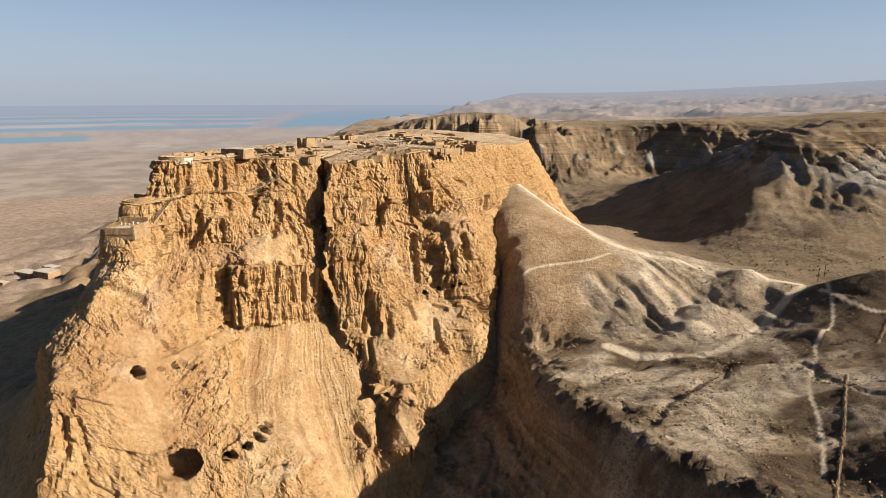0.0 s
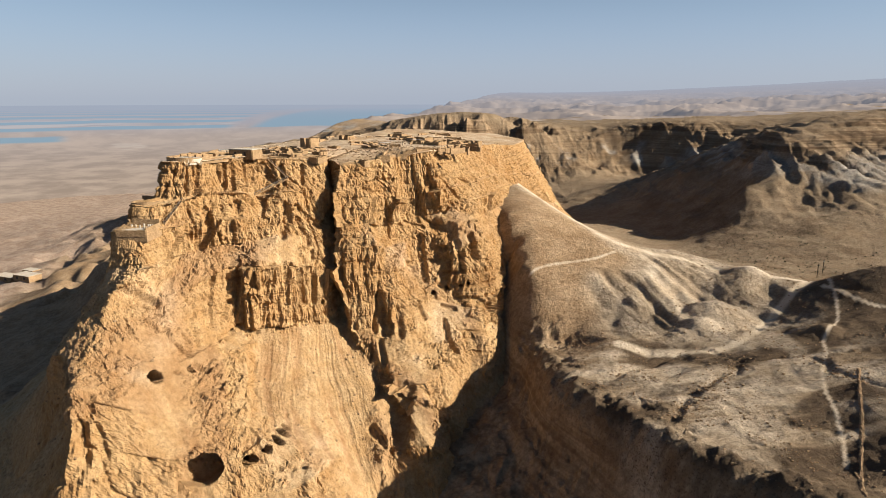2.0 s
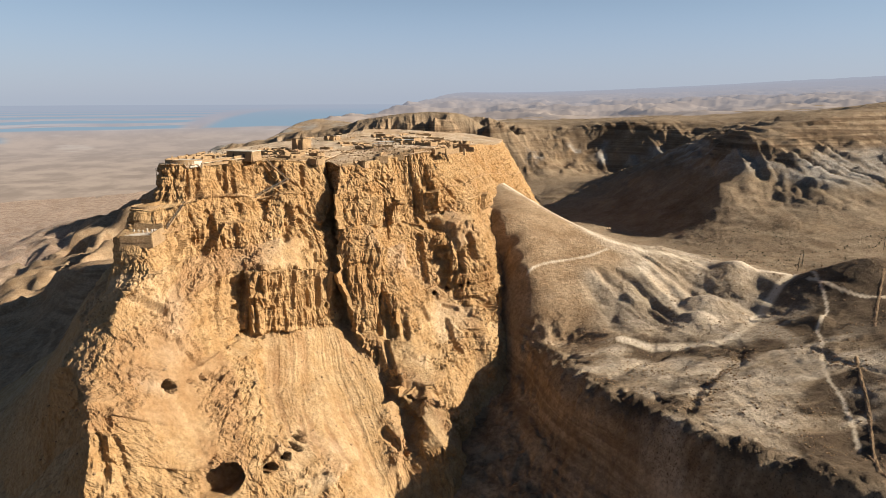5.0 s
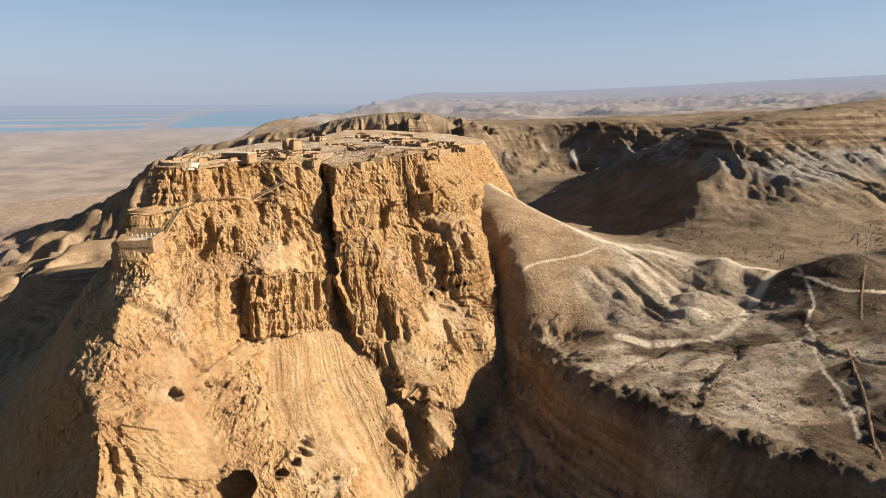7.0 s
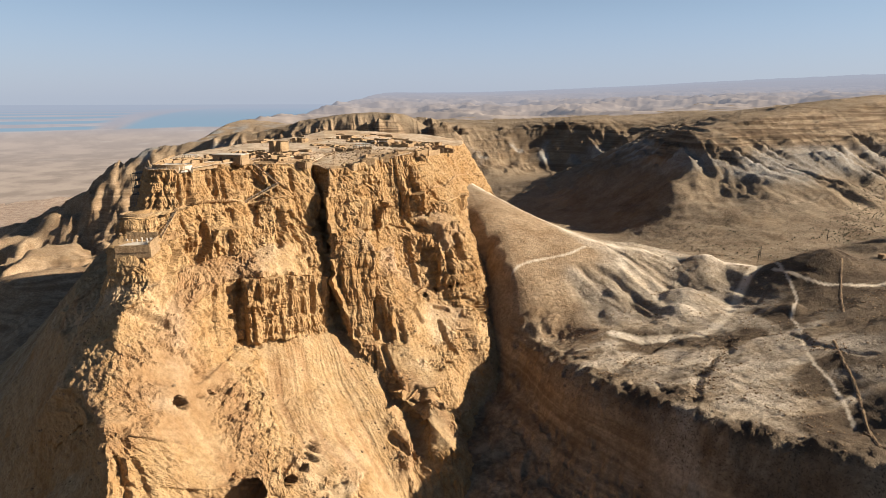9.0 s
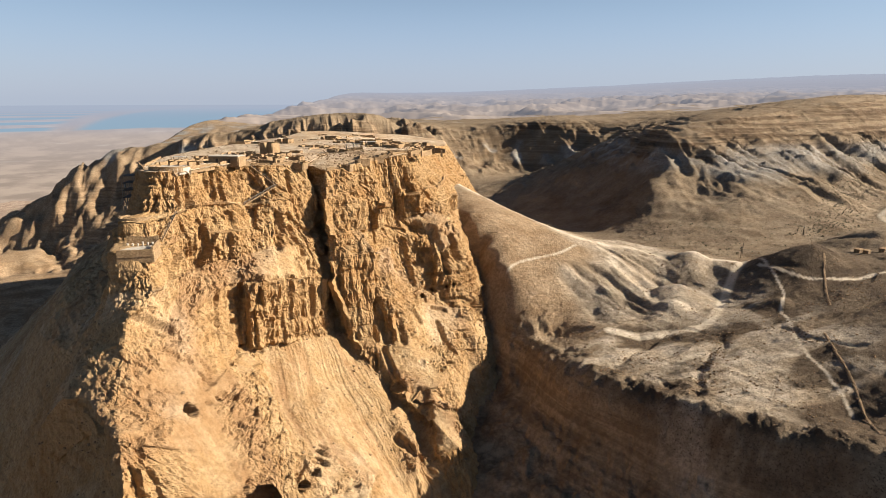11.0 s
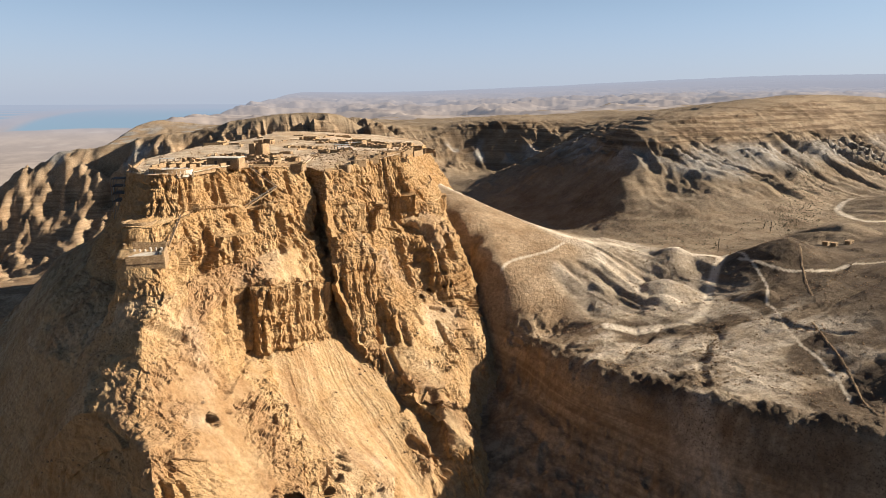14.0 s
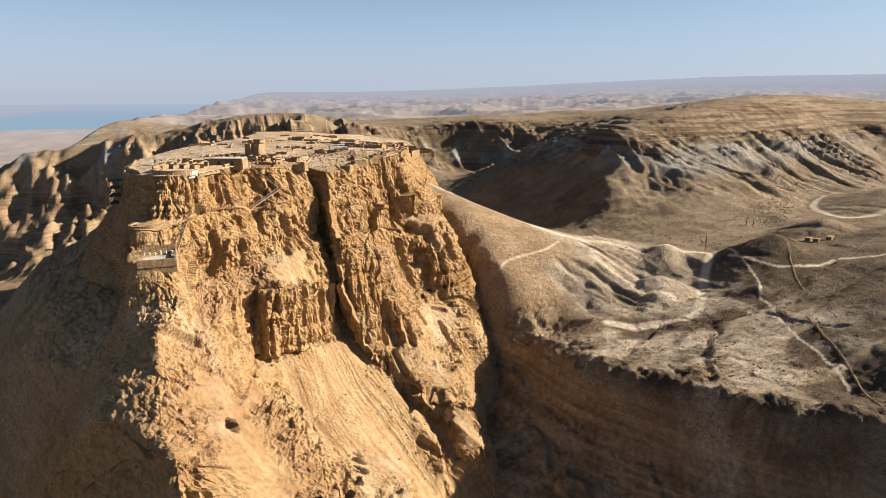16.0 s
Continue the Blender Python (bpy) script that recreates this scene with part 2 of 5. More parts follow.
BASTION = [(-40, 880, 420), (-168, 735, 420), (-208, 614, 432), (-213, 451, 430), (-176, 348, 441), (-178, 320, 464), (-162, 319, 464), (-148, 348, 463), (-123, 362, 464), (-117, 374, 462), (-103, 378, 463), (-82, 392, 458), (-77, 401, 452), (-76, 409, 446), (-70, 401, 448), (-70, 384, 453), (-52, 391, 454), (-49, 406, 449), (-38, 413, 450), (-29, 422, 450), (-18, 428, 452), (-9, 433, 454), (9, 443, 459), (24, 461, 459), (35, 484, 459), (40, 509, 458), (64, 571, 455), (105, 640, 440), (130, 748, 435), (100, 890, 435)]
SHELF = [(-30, 910, 400), (-188, 760, 400), (-228, 620, 416), (-231, 440, 418), (-192, 336, 429), (-179, 316, 446), (-158, 309, 448), (-151, 341, 447), (-128, 361, 449), (-115, 367, 449), (-102, 371, 452), (-79, 384, 445), (-73, 394, 438), (-74, 402, 431), (-67, 395, 434), (-72, 376, 439), (-47, 379, 442), (-43, 396, 437), (-38, 408, 436), (-27, 416, 437), (-14, 421, 440), (-1, 420, 445), (18, 434, 451), (26, 457, 447), (34, 481, 447), (42, 505, 446), (70, 570, 446), (115, 640, 425), (140, 750, 415), (105, 900, 415)]
BROW = [(5, 980, 385), (-215, 810, 385), (-258, 625, 402), (-245, 430, 400), (-202, 325, 416), (-183, 305, 432), (-168, 297, 440), (-154, 310, 430), (-128, 347, 438), (-111, 345, 439), (-99, 358, 436), (-77, 376, 429), (-76, 386, 421), (-72, 394, 414), (-68, 387, 417), (-69, 373, 421), (-51, 375, 424), (-39, 383, 425), (-32, 394, 424), (-25, 408, 422), (-11, 413, 425), (4, 411, 432), (24, 425, 437), (31, 449, 435), (39, 474, 436), (48, 498, 438), (76, 568, 440), (125, 640, 415), (150, 752, 400), (110, 910, 400)]
FOOT = [(10, 1010, 350), (-240, 830, 350), (-285, 635, 370), (-265, 420, 365), (-220, 317, 379), (-191, 280, 415), (-169, 265, 415), (-144, 279, 406), (-125, 340, 402), (-114, 350, 400), (-100, 356, 399), (-82, 368, 396), (-74, 372, 396), (-69, 379, 394), (-64, 375, 393), (-61, 366, 394), (-46, 368, 392), (-32, 365, 393), (-21, 380, 398), (-12, 396, 401), (4, 398, 397), (20, 397, 395), (33, 414, 403), (38, 436, 408), (47, 463, 417), (56, 490, 425), (84, 566, 430), (140, 640, 398), (165, 755, 385), (120, 930, 385)]
SLOPE = [(15, 1035, 330), (-260, 845, 330), (-308, 643, 348), (-282, 415, 342), (-230, 315, 353), (-183, 276, 399), (-165, 245, 411), (-133, 267, 389), (-109, 301, 391), (-108, 314, 380), (-96, 324, 379), (-76, 346, 378), (-68, 352, 380), (-60, 360, 380), (-56, 360, 379), (-52, 358, 379), (-40, 354, 380), (-26, 355, 379), (-15, 369, 382), (-5, 381, 387), (8, 385, 385), (22, 389, 383), (29, 412, 391), (41, 431, 401), (50, 459, 411), (60, 487, 420), (88, 564, 425), (150, 640, 393), (173, 758, 380), (125, 945, 380)]
TALUS = [(20, 1060, 310), (-280, 860, 310), (-330, 650, 325), (-300, 410, 320), (-242, 312, 327), (-183, 265, 385), (-164, 238, 393), (-121, 255, 372), (-101, 263, 371), (-94, 275, 370), (-87, 287, 368), (-67, 320, 363), (-59, 330, 365), (-51, 339, 368), (-47, 346, 366), (-44, 348, 366), (-37, 338, 370), (-18, 339, 369), (-5, 354, 372), (2, 367, 372), (11, 377, 370), (25, 380, 373), (34, 404, 383), (44, 425, 395), (54, 455, 405), (64, 484, 415), (92, 562, 420), (160, 640, 388), (180, 760, 375), (130, 960, 375)]
SKIRT = [(25, 1090, 295), (-300, 875, 290), (-357, 660, 300), (-322, 400, 295), (-264, 304, 300), (-197, 248, 362), (-167, 225, 363), (-118, 235, 347), (-95, 252, 348), (-83, 260, 353), (-69, 270, 357), (-59, 304, 350), (-52, 314, 352), (-44, 321, 358), (-36, 328, 355), (-32, 327, 364), (-14, 325, 363), (-9, 331, 349), (0, 338, 351), (8, 349, 351), (13, 360, 349), (22, 366, 351), (34, 392, 369), (46, 417, 388), (57, 449, 399), (67, 481, 410), (95, 561, 415), (165, 640, 383), (185, 762, 370), (135, 975, 370)]
APRON = [(30, 1120, 280), (-320, 890, 270), (-385, 670, 275), (-345, 390, 270), (-285, 295, 272), (-208, 232, 338), (-170, 205, 338), (-112, 212, 325), (-86, 238, 330), (-74, 249, 333), (-61, 260, 336), (-49, 288, 336), (-45, 296, 340), (-37, 301, 346), (-29, 304, 346), (-16, 303, 350), (-3, 314, 340), (-5, 324, 327), (1, 329, 327), (9, 335, 327), (15, 342, 329), (22, 348, 332), (35, 379, 356), (48, 410, 380), (59, 444, 393), (70, 478, 405), (98, 560, 410), (170, 640, 378), (190, 765, 365), (140, 990, 365)]
RAVINE = [(40, 1200, 250), (-380, 930, 230), (-460, 690, 225), (-420, 360, 222), (-340, 240, 220), (-235, 140, 245), (-150, 100, 233), (-92, 130, 238), (-58, 165, 243), (-48, 182, 247), (-38, 200, 250), (-22, 236, 260), (-17, 249, 265), (-10, 260, 271), (-4, 270, 277), (0, 281, 282), (4, 290, 287), (6, 300, 290), (10, 309, 295), (14, 318, 300), (19, 329, 308), (24, 340, 316), (38, 370, 338), (52, 400, 360), (64, 436, 375), (76, 472, 390), (104, 556, 395), (180, 640, 365), (200, 770, 350), (150, 1020, 350)]
TOPS = [(0.0, 0.0), (0.35, 1.2), (0.7, 0.6), (0.95, -0.2)]
# hollows cut into the rock: place, half width, half height, depth
HOLLOWS = [
    ((-146.1, 277.7, 403.3), 3.2, 2.8, 15), ((-130.0, 293.5, 401.7), 2.4, 1.8, 6), ((-137.5, 286, 402), 1.3, 1.0, 4), ((-121.7, 256.2, 367.5), 9.0, 6.0, 14), ((-104.2, 263.6, 366.2), 2.8, 2.2, 7),
    ((-99.5, 268, 366.5), 1.8, 1.7, 6), ((-95, 273.5, 367.2), 2.1, 1.9, 6), ((-90.8, 280.5, 368.2), 2.2, 2.0, 6), ((-87.5, 286.5, 369.6), 1.9, 1.8, 6), ((-85.5, 290.5, 371.5), 1.3, 1.3, 5),
    ((-11.8, 399, 405.7), 1.8, 1.6, 5), ((-2, 402, 407), 1.3, 1.2, 5), ((6, 403, 408.5), 1.2, 1.2, 5), ((11, 404, 410), 1.2, 1.4, 5),
    ((-128, 340, 403), 1.6, 1.0, 4), ((-122, 342.5, 403.3), 1.5, 0.9, 4), ((-82, 372, 409), 1.3, 1.6, 5), ((-52, 416, 480), 1.2, 1.7, 5), ((-40, 424, 478), 1.0, 1.4, 4), ((-76, 404, 446), 1.6, 4.0, 6),
]

# clefts, grooves and pockets in the rock: half width, depth, line
CLEFTS_HEAD = [
    (3.2, 3.5, [(-78, 406, 460), (-79, 391, 452), (-77, 386, 442), (-75, 389, 431)]),
    (3.5, 3.0, [(-69, 374, 425), (-67, 384, 410), (-66, 379, 400)]),
    (1.6, 2.6, [(-134, 376, 492), (-134, 372, 482)]),
    (2.4, 3.0, [(-131, 379, 492), (-130, 373, 480)]),
    (1.4, 2.2, [(-126, 386, 490), (-124, 379, 481)]),
    (1.4, 2.2, [(-122, 389, 488), (-121, 384, 481)]),
]
CLEFTS_HEAD_2 = [
    (1.5, 2.4, [(-145, 363, 494), (-146, 359, 480)]),
    (1.3, 2.0, [(-150, 358, 495), (-149, 354, 481)]),
    (2.2, 2.6, [(-117, 395, 490), (-114, 392, 484), (-109, 389, 480)]),
    (2.6, 3.2, [(-107, 395, 489), (-104, 389, 481)]),
    (1.6, 2.4, [(-94, 400, 488), (-93, 392, 478)]),
]
CLEFTS_MIDDLE_BAND = [
    (3.0, 3.4, [(-126, 367, 470), (-124, 362, 461)]),
    (3.4, 3.4, [(-126, 361, 459), (-126, 362, 451)]),
    (2.6, 3.2, [(-141, 356, 468), (-138, 353, 460), (-137, 354, 451)]),
    (1.5, 2.0, [(-134, 361, 469), (-134, 356, 455)]),
    (1.4, 2.2, [(-148, 351, 470), (-146, 346, 454)]),
]
CLEFTS_MIDDLE_BAND_2 = [
    (1.4, 2.0, [(-152, 344, 472), (-151, 340, 459)]),
    (2.4, 3.0, [(-115, 382, 469), (-115, 377, 464)]),
    (3.4, 3.8, [(-102, 380, 466), (-100, 378, 460), (-102, 371, 453)]),
    (3.4, 3.6, [(-94, 380, 457), (-89, 377, 447)]),
    (2.4, 2.6, [(-95, 384, 464), (-84, 387, 455)]),
]
CLEFTS_LOWER_BAND = [
    (1.8, 3.0, [(-134, 339, 435), (-134, 332, 423), (-131, 327, 411)]),
    (1.7, 2.4, [(-127, 342, 418), (-129, 334, 411)]),
    (1.6, 2.4, [(-116, 346, 434), (-119, 347, 422), (-120, 346, 406)]),
    (2.4, 2.8, [(-115, 347, 422), (-116, 348, 402)]),
    (1.4, 2.2, [(-112, 345, 434), (-112, 348, 420)]),
    (1.5, 2.4, [(-104, 353, 436), (-106, 352, 419)]),
    (1.5, 2.4, [(-97, 360, 436), (-98, 358, 416)]),
]
CLEFTS_LOWER_BAND_2 = [
    (1.4, 2.2, [(-90, 368, 436), (-90, 364, 413)]),
    (1.5, 2.4, [(-123, 347, 433), (-124, 343, 407)]),
    (1.4, 2.2, [(-85, 374, 438), (-84, 368, 412)]),
    (4.0, 3.4, [(-164, 300, 437), (-156, 307, 430)]),
    (1.6, 2.6, [(-146, 300, 417), (-144, 298, 414)]),
    (1.8, 2.8, [(-141, 299, 410), (-137, 301, 405)]),
    (1.8, 2.8, [(-133, 298, 401), (-128, 298, 398)]),
]
CLEFTS_WEST_FACE = [
    (5.0, 4.2, [(-13, 431, 472), (-6, 435, 457)]),
    (6.5, 6.0, [(-9, 423, 446), (0, 419, 443)]),
    (3.2, 4.0, [(-20, 418, 438), (-19, 411, 425), (-18, 405, 415)]),
    (5.0, 5.4, [(-7, 413, 428), (-4, 409, 420), (-5, 405, 411)]),
    (3.4, 4.0, [(4, 414, 435), (7, 407, 421)]),
    (3.4, 4.0, [(14, 420, 438), (17, 415, 428)]),
    (1.8, 2.6, [(-15, 431, 471), (-14, 435, 484)]),
    (1.6, 2.6, [(-34, 421, 469), (-33, 418, 450)]),
]
CLEFTS_WEST_FACE_2 = [
    (1.6, 2.6, [(-41, 412, 458), (-40, 408, 443)]),
    (1.4, 2.4, [(-47, 408, 454), (-48, 389, 447)]),
    (1.6, 2.4, [(-28, 421, 449), (-19, 423, 445)]),
    (1.6, 2.6, [(0, 443, 470), (14, 443, 456)]),
    (1.6, 2.6, [(12, 466, 471), (44, 506, 445)]),
    (1.8, 3.0, [(45, 525, 458), (47, 505, 442)]),
    (1.6, 2.6, [(-23, 429, 466), (-21, 425, 450)]),
    (1.8, 2.6, [(-53, 400, 474), (-34, 417, 464)]),
]
CLEFTS_WEST_FOOT = [
    (4.0, 4.6, [(-46, 373, 410), (-45, 370, 401), (-42, 367, 392)]),
    (3.4, 3.8, [(-34, 370, 402), (-33, 364, 392)]),
    (2.4, 3.0, [(-21, 385, 403), (-18, 381, 396)]),
    (2.4, 3.2, [(-5, 385, 390), (-3, 376, 382), (1, 372, 376)]),
    (3.0, 3.0, [(16, 398, 400), (27, 403, 393)]),
    (2.0, 2.6, [(-6, 395, 398), (1, 395, 396)]),
    (2.4, 3.0, [(-45, 361, 386), (-43, 352, 378)]),
    (2.4, 2.6, [(-49, 367, 392), (-47, 371, 403)]),
]
CLEFTS_WEST_FOOT_2 = [
    (3.4, 5.0, [(53, 492, 430), (47, 460, 415), (42, 431, 401), (38, 409, 385)]),
    (3.0, 3.0, [(-47, 315, 353), (-41, 308, 350)]),
    (7.0, 5.0, [(-30, 333, 366), (-32, 319, 353), (-34, 301, 344)]),
    (2.2, 2.6, [(-160, 249, 408), (-158, 245, 402)]),
    (3.4, 3.6, [(-161, 241, 396), (-159, 238, 387)]),
    (2.2, 2.6, [(-155, 244, 396), (-152, 241, 386)]),
    (2.0, 2.4, [(-100, 272, 373), (-103, 264, 372)]),
]

def loft_lines(lines, columns, per_row):
    """Rounded stations along each line, then rows between the lines."""
    dense = []
    for line in lines:
        p = np.array(line, float)
        n = len(p)
        ext = np.vstack([2 * p[0] - p[1], p, 2 * p[-1] - p[-2]])
        s = np.repeat(np.arange(n - 1), columns)
        t = np.concatenate([np.linspace(0, 1, c, endpoint=False) for c in columns])[:, None]
        a, b, c, d = (ext[s + k] for k in range(4))
        q = 0.5 * (2 * b + (c - a) * t + (2 * a - 5 * b + 4 * c - d) * t**2 + (3 * b - a - 3 * c + d) * t**3)
        dense.append(0.45 * q + 0.55 * (b + (c - b) * t))
    out = []
    for k in range(len(dense) - 1):
        for t in np.linspace(0, 1, per_row[k], endpoint=False):
            out.append(dense[k] + (dense[k + 1] - dense[k]) * t)
    out.append(dense[-1])
    return np.array(out)


def between(a, b, f, dz=0.0):
    return [tuple(np.add(np.multiply(p, 1 - f), np.multiply(q, f)) + (0, 0, dz)) for p, q in zip(a, b)]


def cracks(x, y, z, width, seed):
    """0 on open rock, towards 1 in narrow clefts."""
    n = np.abs(fbm(x, y, z, 2, seed, 0.45))
    return np.clip(1 - n / width, 0, 1) ** 1.3


def carve(p, wobble):
    """Depth cut into the rock along the clefts."""
    flat = p.reshape(-1, 3)
    cut, w = np.zeros(len(flat)), wobble.ravel()
    for half, depth, line in CLEFTS_HEAD + CLEFTS_HEAD_2 + CLEFTS_MIDDLE_BAND + CLEFTS_MIDDLE_BAND_2 + CLEFTS_LOWER_BAND + CLEFTS_LOWER_BAND_2 + CLEFTS_WEST_FACE + CLEFTS_WEST_FACE_2 + CLEFTS_WEST_FOOT + CLEFTS_WEST_FOOT_2:
        q = np.array(line, float)
        near = np.where(((flat > q.min(0) - 2 * half - 3) & (flat < q.max(0) + 2 * half + 3)).all(1))[0]
        v = flat[near]
        best = np.full(len(near), 1e9)
        for a, b in zip(q[:-1], q[1:]):
            t = np.clip((v - a) @ (b - a) / ((b - a) @ (b - a)), -0.1, 1.1)
            best = np.minimum(best, np.linalg.norm((v - a - t[:, None] * (b - a)) * (1, 1, 0.8), axis=1))
        best = best + 0.35 * half * w[near]
        cut[near] = np.maximum(cut[near], depth * smooth(1.1 * half, 0.45 * half, best))
    return cut.reshape(p.shape[:2])


def mountain():
    columns = [14, 20, 34, 70, 90, 50, 44, 50, 28, 28, 44, 34, 30, 28, 32, 34, 28, 28, 28, 28, 28, 40, 44, 48, 48, 80, 80, 46, 24]
    caps = []
    for f, lift in TOPS:
        caps.append([(-62 + (x + 62) * f, np.clip(y, 470, 800) * (1 - f) + y * f, 494.5 * (1 - f) + z * f + lift) for x, y, z in RIM])
    # the palace terraces stand out as two steps below the northern tip; elsewhere they thin to ledges
    terrace = between(LEDGE, BASTION, 0.12, 1.0)
    terrace[5], terrace[6] = (-176, 339, 475), (-162, 338, 474.5)
    bastion_in = between(LEDGE, BASTION, 0.9, -0.2)
    bastion_in[5], bastion_in[6] = (-177.5, 336, 465), (-162.5, 335, 465)
    lines = caps + [RIM, LEDGE, terrace, bastion_in, BASTION, SHELF, BROW, FOOT, SLOPE, TALUS, SKIRT, APRON, RAVINE]
    per_row = [18, 22, 22, 8, 56, 8, 36, 8, 40, 30, 76, 56, 64, 56, 34, 44]
    p = loft_lines(lines, columns, per_row)
    rows, cols = p.shape[:2]
    ds, dr = np.gradient(p, axis=1), np.gradient(p, axis=0)
    nrm = np.cross(ds, dr)
    nrm /= np.maximum(np.linalg.norm(nrm, axis=2, keepdims=True), 1e-9)
    nrm *= np.where(nrm[..., 2:] < -0.05, -1, 1)
    top_rows = sum(per_row[:4])
    flat = (np.arange(rows)[:, None] < top_rows).repeat(cols, 1)
    upper = (np.arange(rows)[:, None] < sum(per_row[:9])) + 0 * p[..., 2]
    tilt = np.abs(nrm[..., 2]) - 0.16 * upper
    steep = np.where(flat, 0, 1 - smooth(0.42, 0.70, tilt))
    first = sum(per_row[:9])
    shelf_rows = ((np.arange(rows)[:, None] >= first) & (np.arange(rows)[:, None] < first + per_row[9])) + 0 * p[..., 2]
    steep = steep * (1 - 0.95 * shelf_rows * smooth(-82, -92, p[..., 0]) * smooth(-172, -166, p[..., 0]))
    # soften the change from cliff to slope
    for _ in range(3):
        steep[1:-1] = (steep[:-2] + 2 * steep[1:-1] + steep[2:]) / 4
    x, y, z = p[..., 0], p[..., 1], p[..., 2]
    wx = x + 4 * fbm(x / 30, y / 30, z / 110, 3, 3)
    wy = y + 4 * fbm(x / 30, y / 30, z / 110, 3, 4)
    wz = z + 4 * fbm(x / 30, y / 30, z / 40, 3, 5)
    butt = fbm(wx / 28, wy / 28, z / 75, 3, 15, 0.5)
    lumps = fbm(x / 6, y / 6, z / 7, 4, 19, 0.6)
    clefts = cracks(wx / 19, wy / 19, z / 110, 0.10, 33)
    splits = cracks(wx / 7.0, wy / 7.0, z / 34, 0.11, 35)
    where = smooth(-0.25, 0.25, fbm(x / 45, y / 45, z / 30, 3, 45))
    beds = np.abs(((wz / 7.5) % 1.0) - 0.5) * 2
    thin_beds = fbm(x / 40, y / 40, wz / 1.9, 3, 92, 0.6)
    grit = fbm(x / 2.4, y / 2.4, z / 2.2, 3, 93, 0.6)
    ledge = smooth(0.1, 0.5, beds) - 0.5
    pits = np.clip(fbm(x / 4, y / 4, z / 9, 3, 39) - 0.22, 0, 1) * 4
    jx, jy, jz = x + 1.5 * lumps, y + 1.5 * fbm(x / 6, y / 6, z / 7, 3, 20, 0.6), z + 2.5 * fbm(x / 8, y / 8, z / 8, 3, 21)
    b1, b2, big_block = cells(jx / 8.5, jy / 8.5, jz / 17, 60)
    c1, c2, small_block = cells(jx / 3.4, jy / 3.4, jz / 7.5, 70)
    joints = 1 - smooth(0.0, 0.16, b2 - b1)
    seams = 1 - smooth(0.0, 0.2, c2 - c1)
    flutes = -fbm(wx / 8, wy / 8, z / 60, 5, 11, 0.55, ridged=True)
    fins = -fbm(wx / 2.6, wy / 2.6, z / 22, 4, 48, 0.6, ridged=True)
    chips = fbm(x / 1.3, y / 1.3, z / 2.4, 3, 99, 0.6)
    rock_out = steep * (1 - 0.55 * smooth(-160, -176, x) * smooth(446, 430, z)) * (2.4 * butt + (1.3 + 0.9 * where) * flutes + 1.25 * fins + 0.2 * lumps + 1.5 * ledge * where + 0.7 * thin_beds + 0.3 * grit + 0.3 * chips - 2.0 * clefts - 1.5 * splits * (0.4 + 0.6 * where) - 0.3 * pits
                        + 0.6 * big_block - 0.6 * joints + 0.3 * small_block - 0.25 * seams)
    cut = carve(p, lumps)
    u = np.cumsum(np.linalg.norm(np.diff(p[-80], axis=0, prepend=p[-80][:1]), axis=1))[None, :] + 0 * x
    run = np.arange(rows)[:, None] + 0 * x
    rills = fbm(u / 4 + 0.7 * fbm(x / 18, y / 18, z / 18, 3, 28), run / 160, 0 * x, 5, 27, 0.65, ridged=True)
    broad = fbm(u / 26, run / 120, 0 * x, 3, 29, 0.5)
    fan = smooth(48, 28, np.hypot((x + 78) / 0.9, (y - 322) / 1.2)) * smooth(408, 396, z)
    knobs = smooth(0.02, 0.30, fbm(x / 17, y / 17, z / 12, 4, 31) + 0.24 * smooth(-122, -140, x) * smooth(404, 416, z) + 0.06)
    knobs = knobs * (1 - 0.6 * smooth(-160, -176, x)) * smooth(6, 13, np.sqrt((x + 146.2) ** 2 + (y - 278) ** 2 + (z - 403) ** 2))
    soft = np.where(flat, 0.5 * lumps + 1.4 * fbm(x / 35, y / 35, 0 * x, 3, 37), (1 - steep) * (0.75 * rills * (0.15 + 0.85 * fan) + 1.2 * broad + 0.6 * lumps * (1 - 0.6 * fan) + 0.5 * grit * (1 - 0.8 * fan) + smooth(-172, -190, x) * (1.6 * lumps + 0.7 * grit + 2.2 * fbm(x / 22, y / 22, z / 14, 4, 98)) + np.clip(1.2 + 0.9 * big_block + 0.5 * small_block - 0.7 * seams + 0.7 * ledge + 1.3 * flutes + 0.4 * fins + 0.5 * grit + 0.2 * chips, -1.5, 2.6) * knobs * smooth(330, 350, z) * (1 - 0.8 * fan)))
    k = np.arange(rows)[:, None] - top_rows
    near_rim = np.exp(-np.abs(k) / 2.5)
    # the palace terraces are built up and keep their line
    built = np.exp(-(((x + 170) / 9) ** 2)) * smooth(310, 316, y) * smooth(352, 346, y) * smooth(452, 458, z)
    push = (rock_out + soft) * (1 - 0.55 * near_rim) * (1 - 0.75 * built) - cut
    out = nrm.copy()
    out[..., 2] *= np.where(flat, 1, 1 - 0.65 * steep)
    q = p + out * push[..., None]
    flatp = q.reshape(-1, 3)
    deep = np.zeros(len(flatp))
    for place, half_w, half_h, depth in HOLLOWS:
        d = flatp - np.array(place)
        near = np.where(np.abs(d).max(1) < 22)[0]
        if not len(near):
            continue
        c = near[np.argmin((d[near] ** 2 * (1, 1, 2)).sum(1))]
        n = nrm.reshape(-1, 3)[c] * (1, 1, 0.3)
        n /= np.linalg.norm(n)
        off = flatp[near] - flatp[c]
        side = off @ np.cross(n, (0, 0, 1))
        r = np.sqrt((side / half_w) ** 2 + (off[:, 2] / half_h) ** 2 + (off @ n / 14) ** 2)
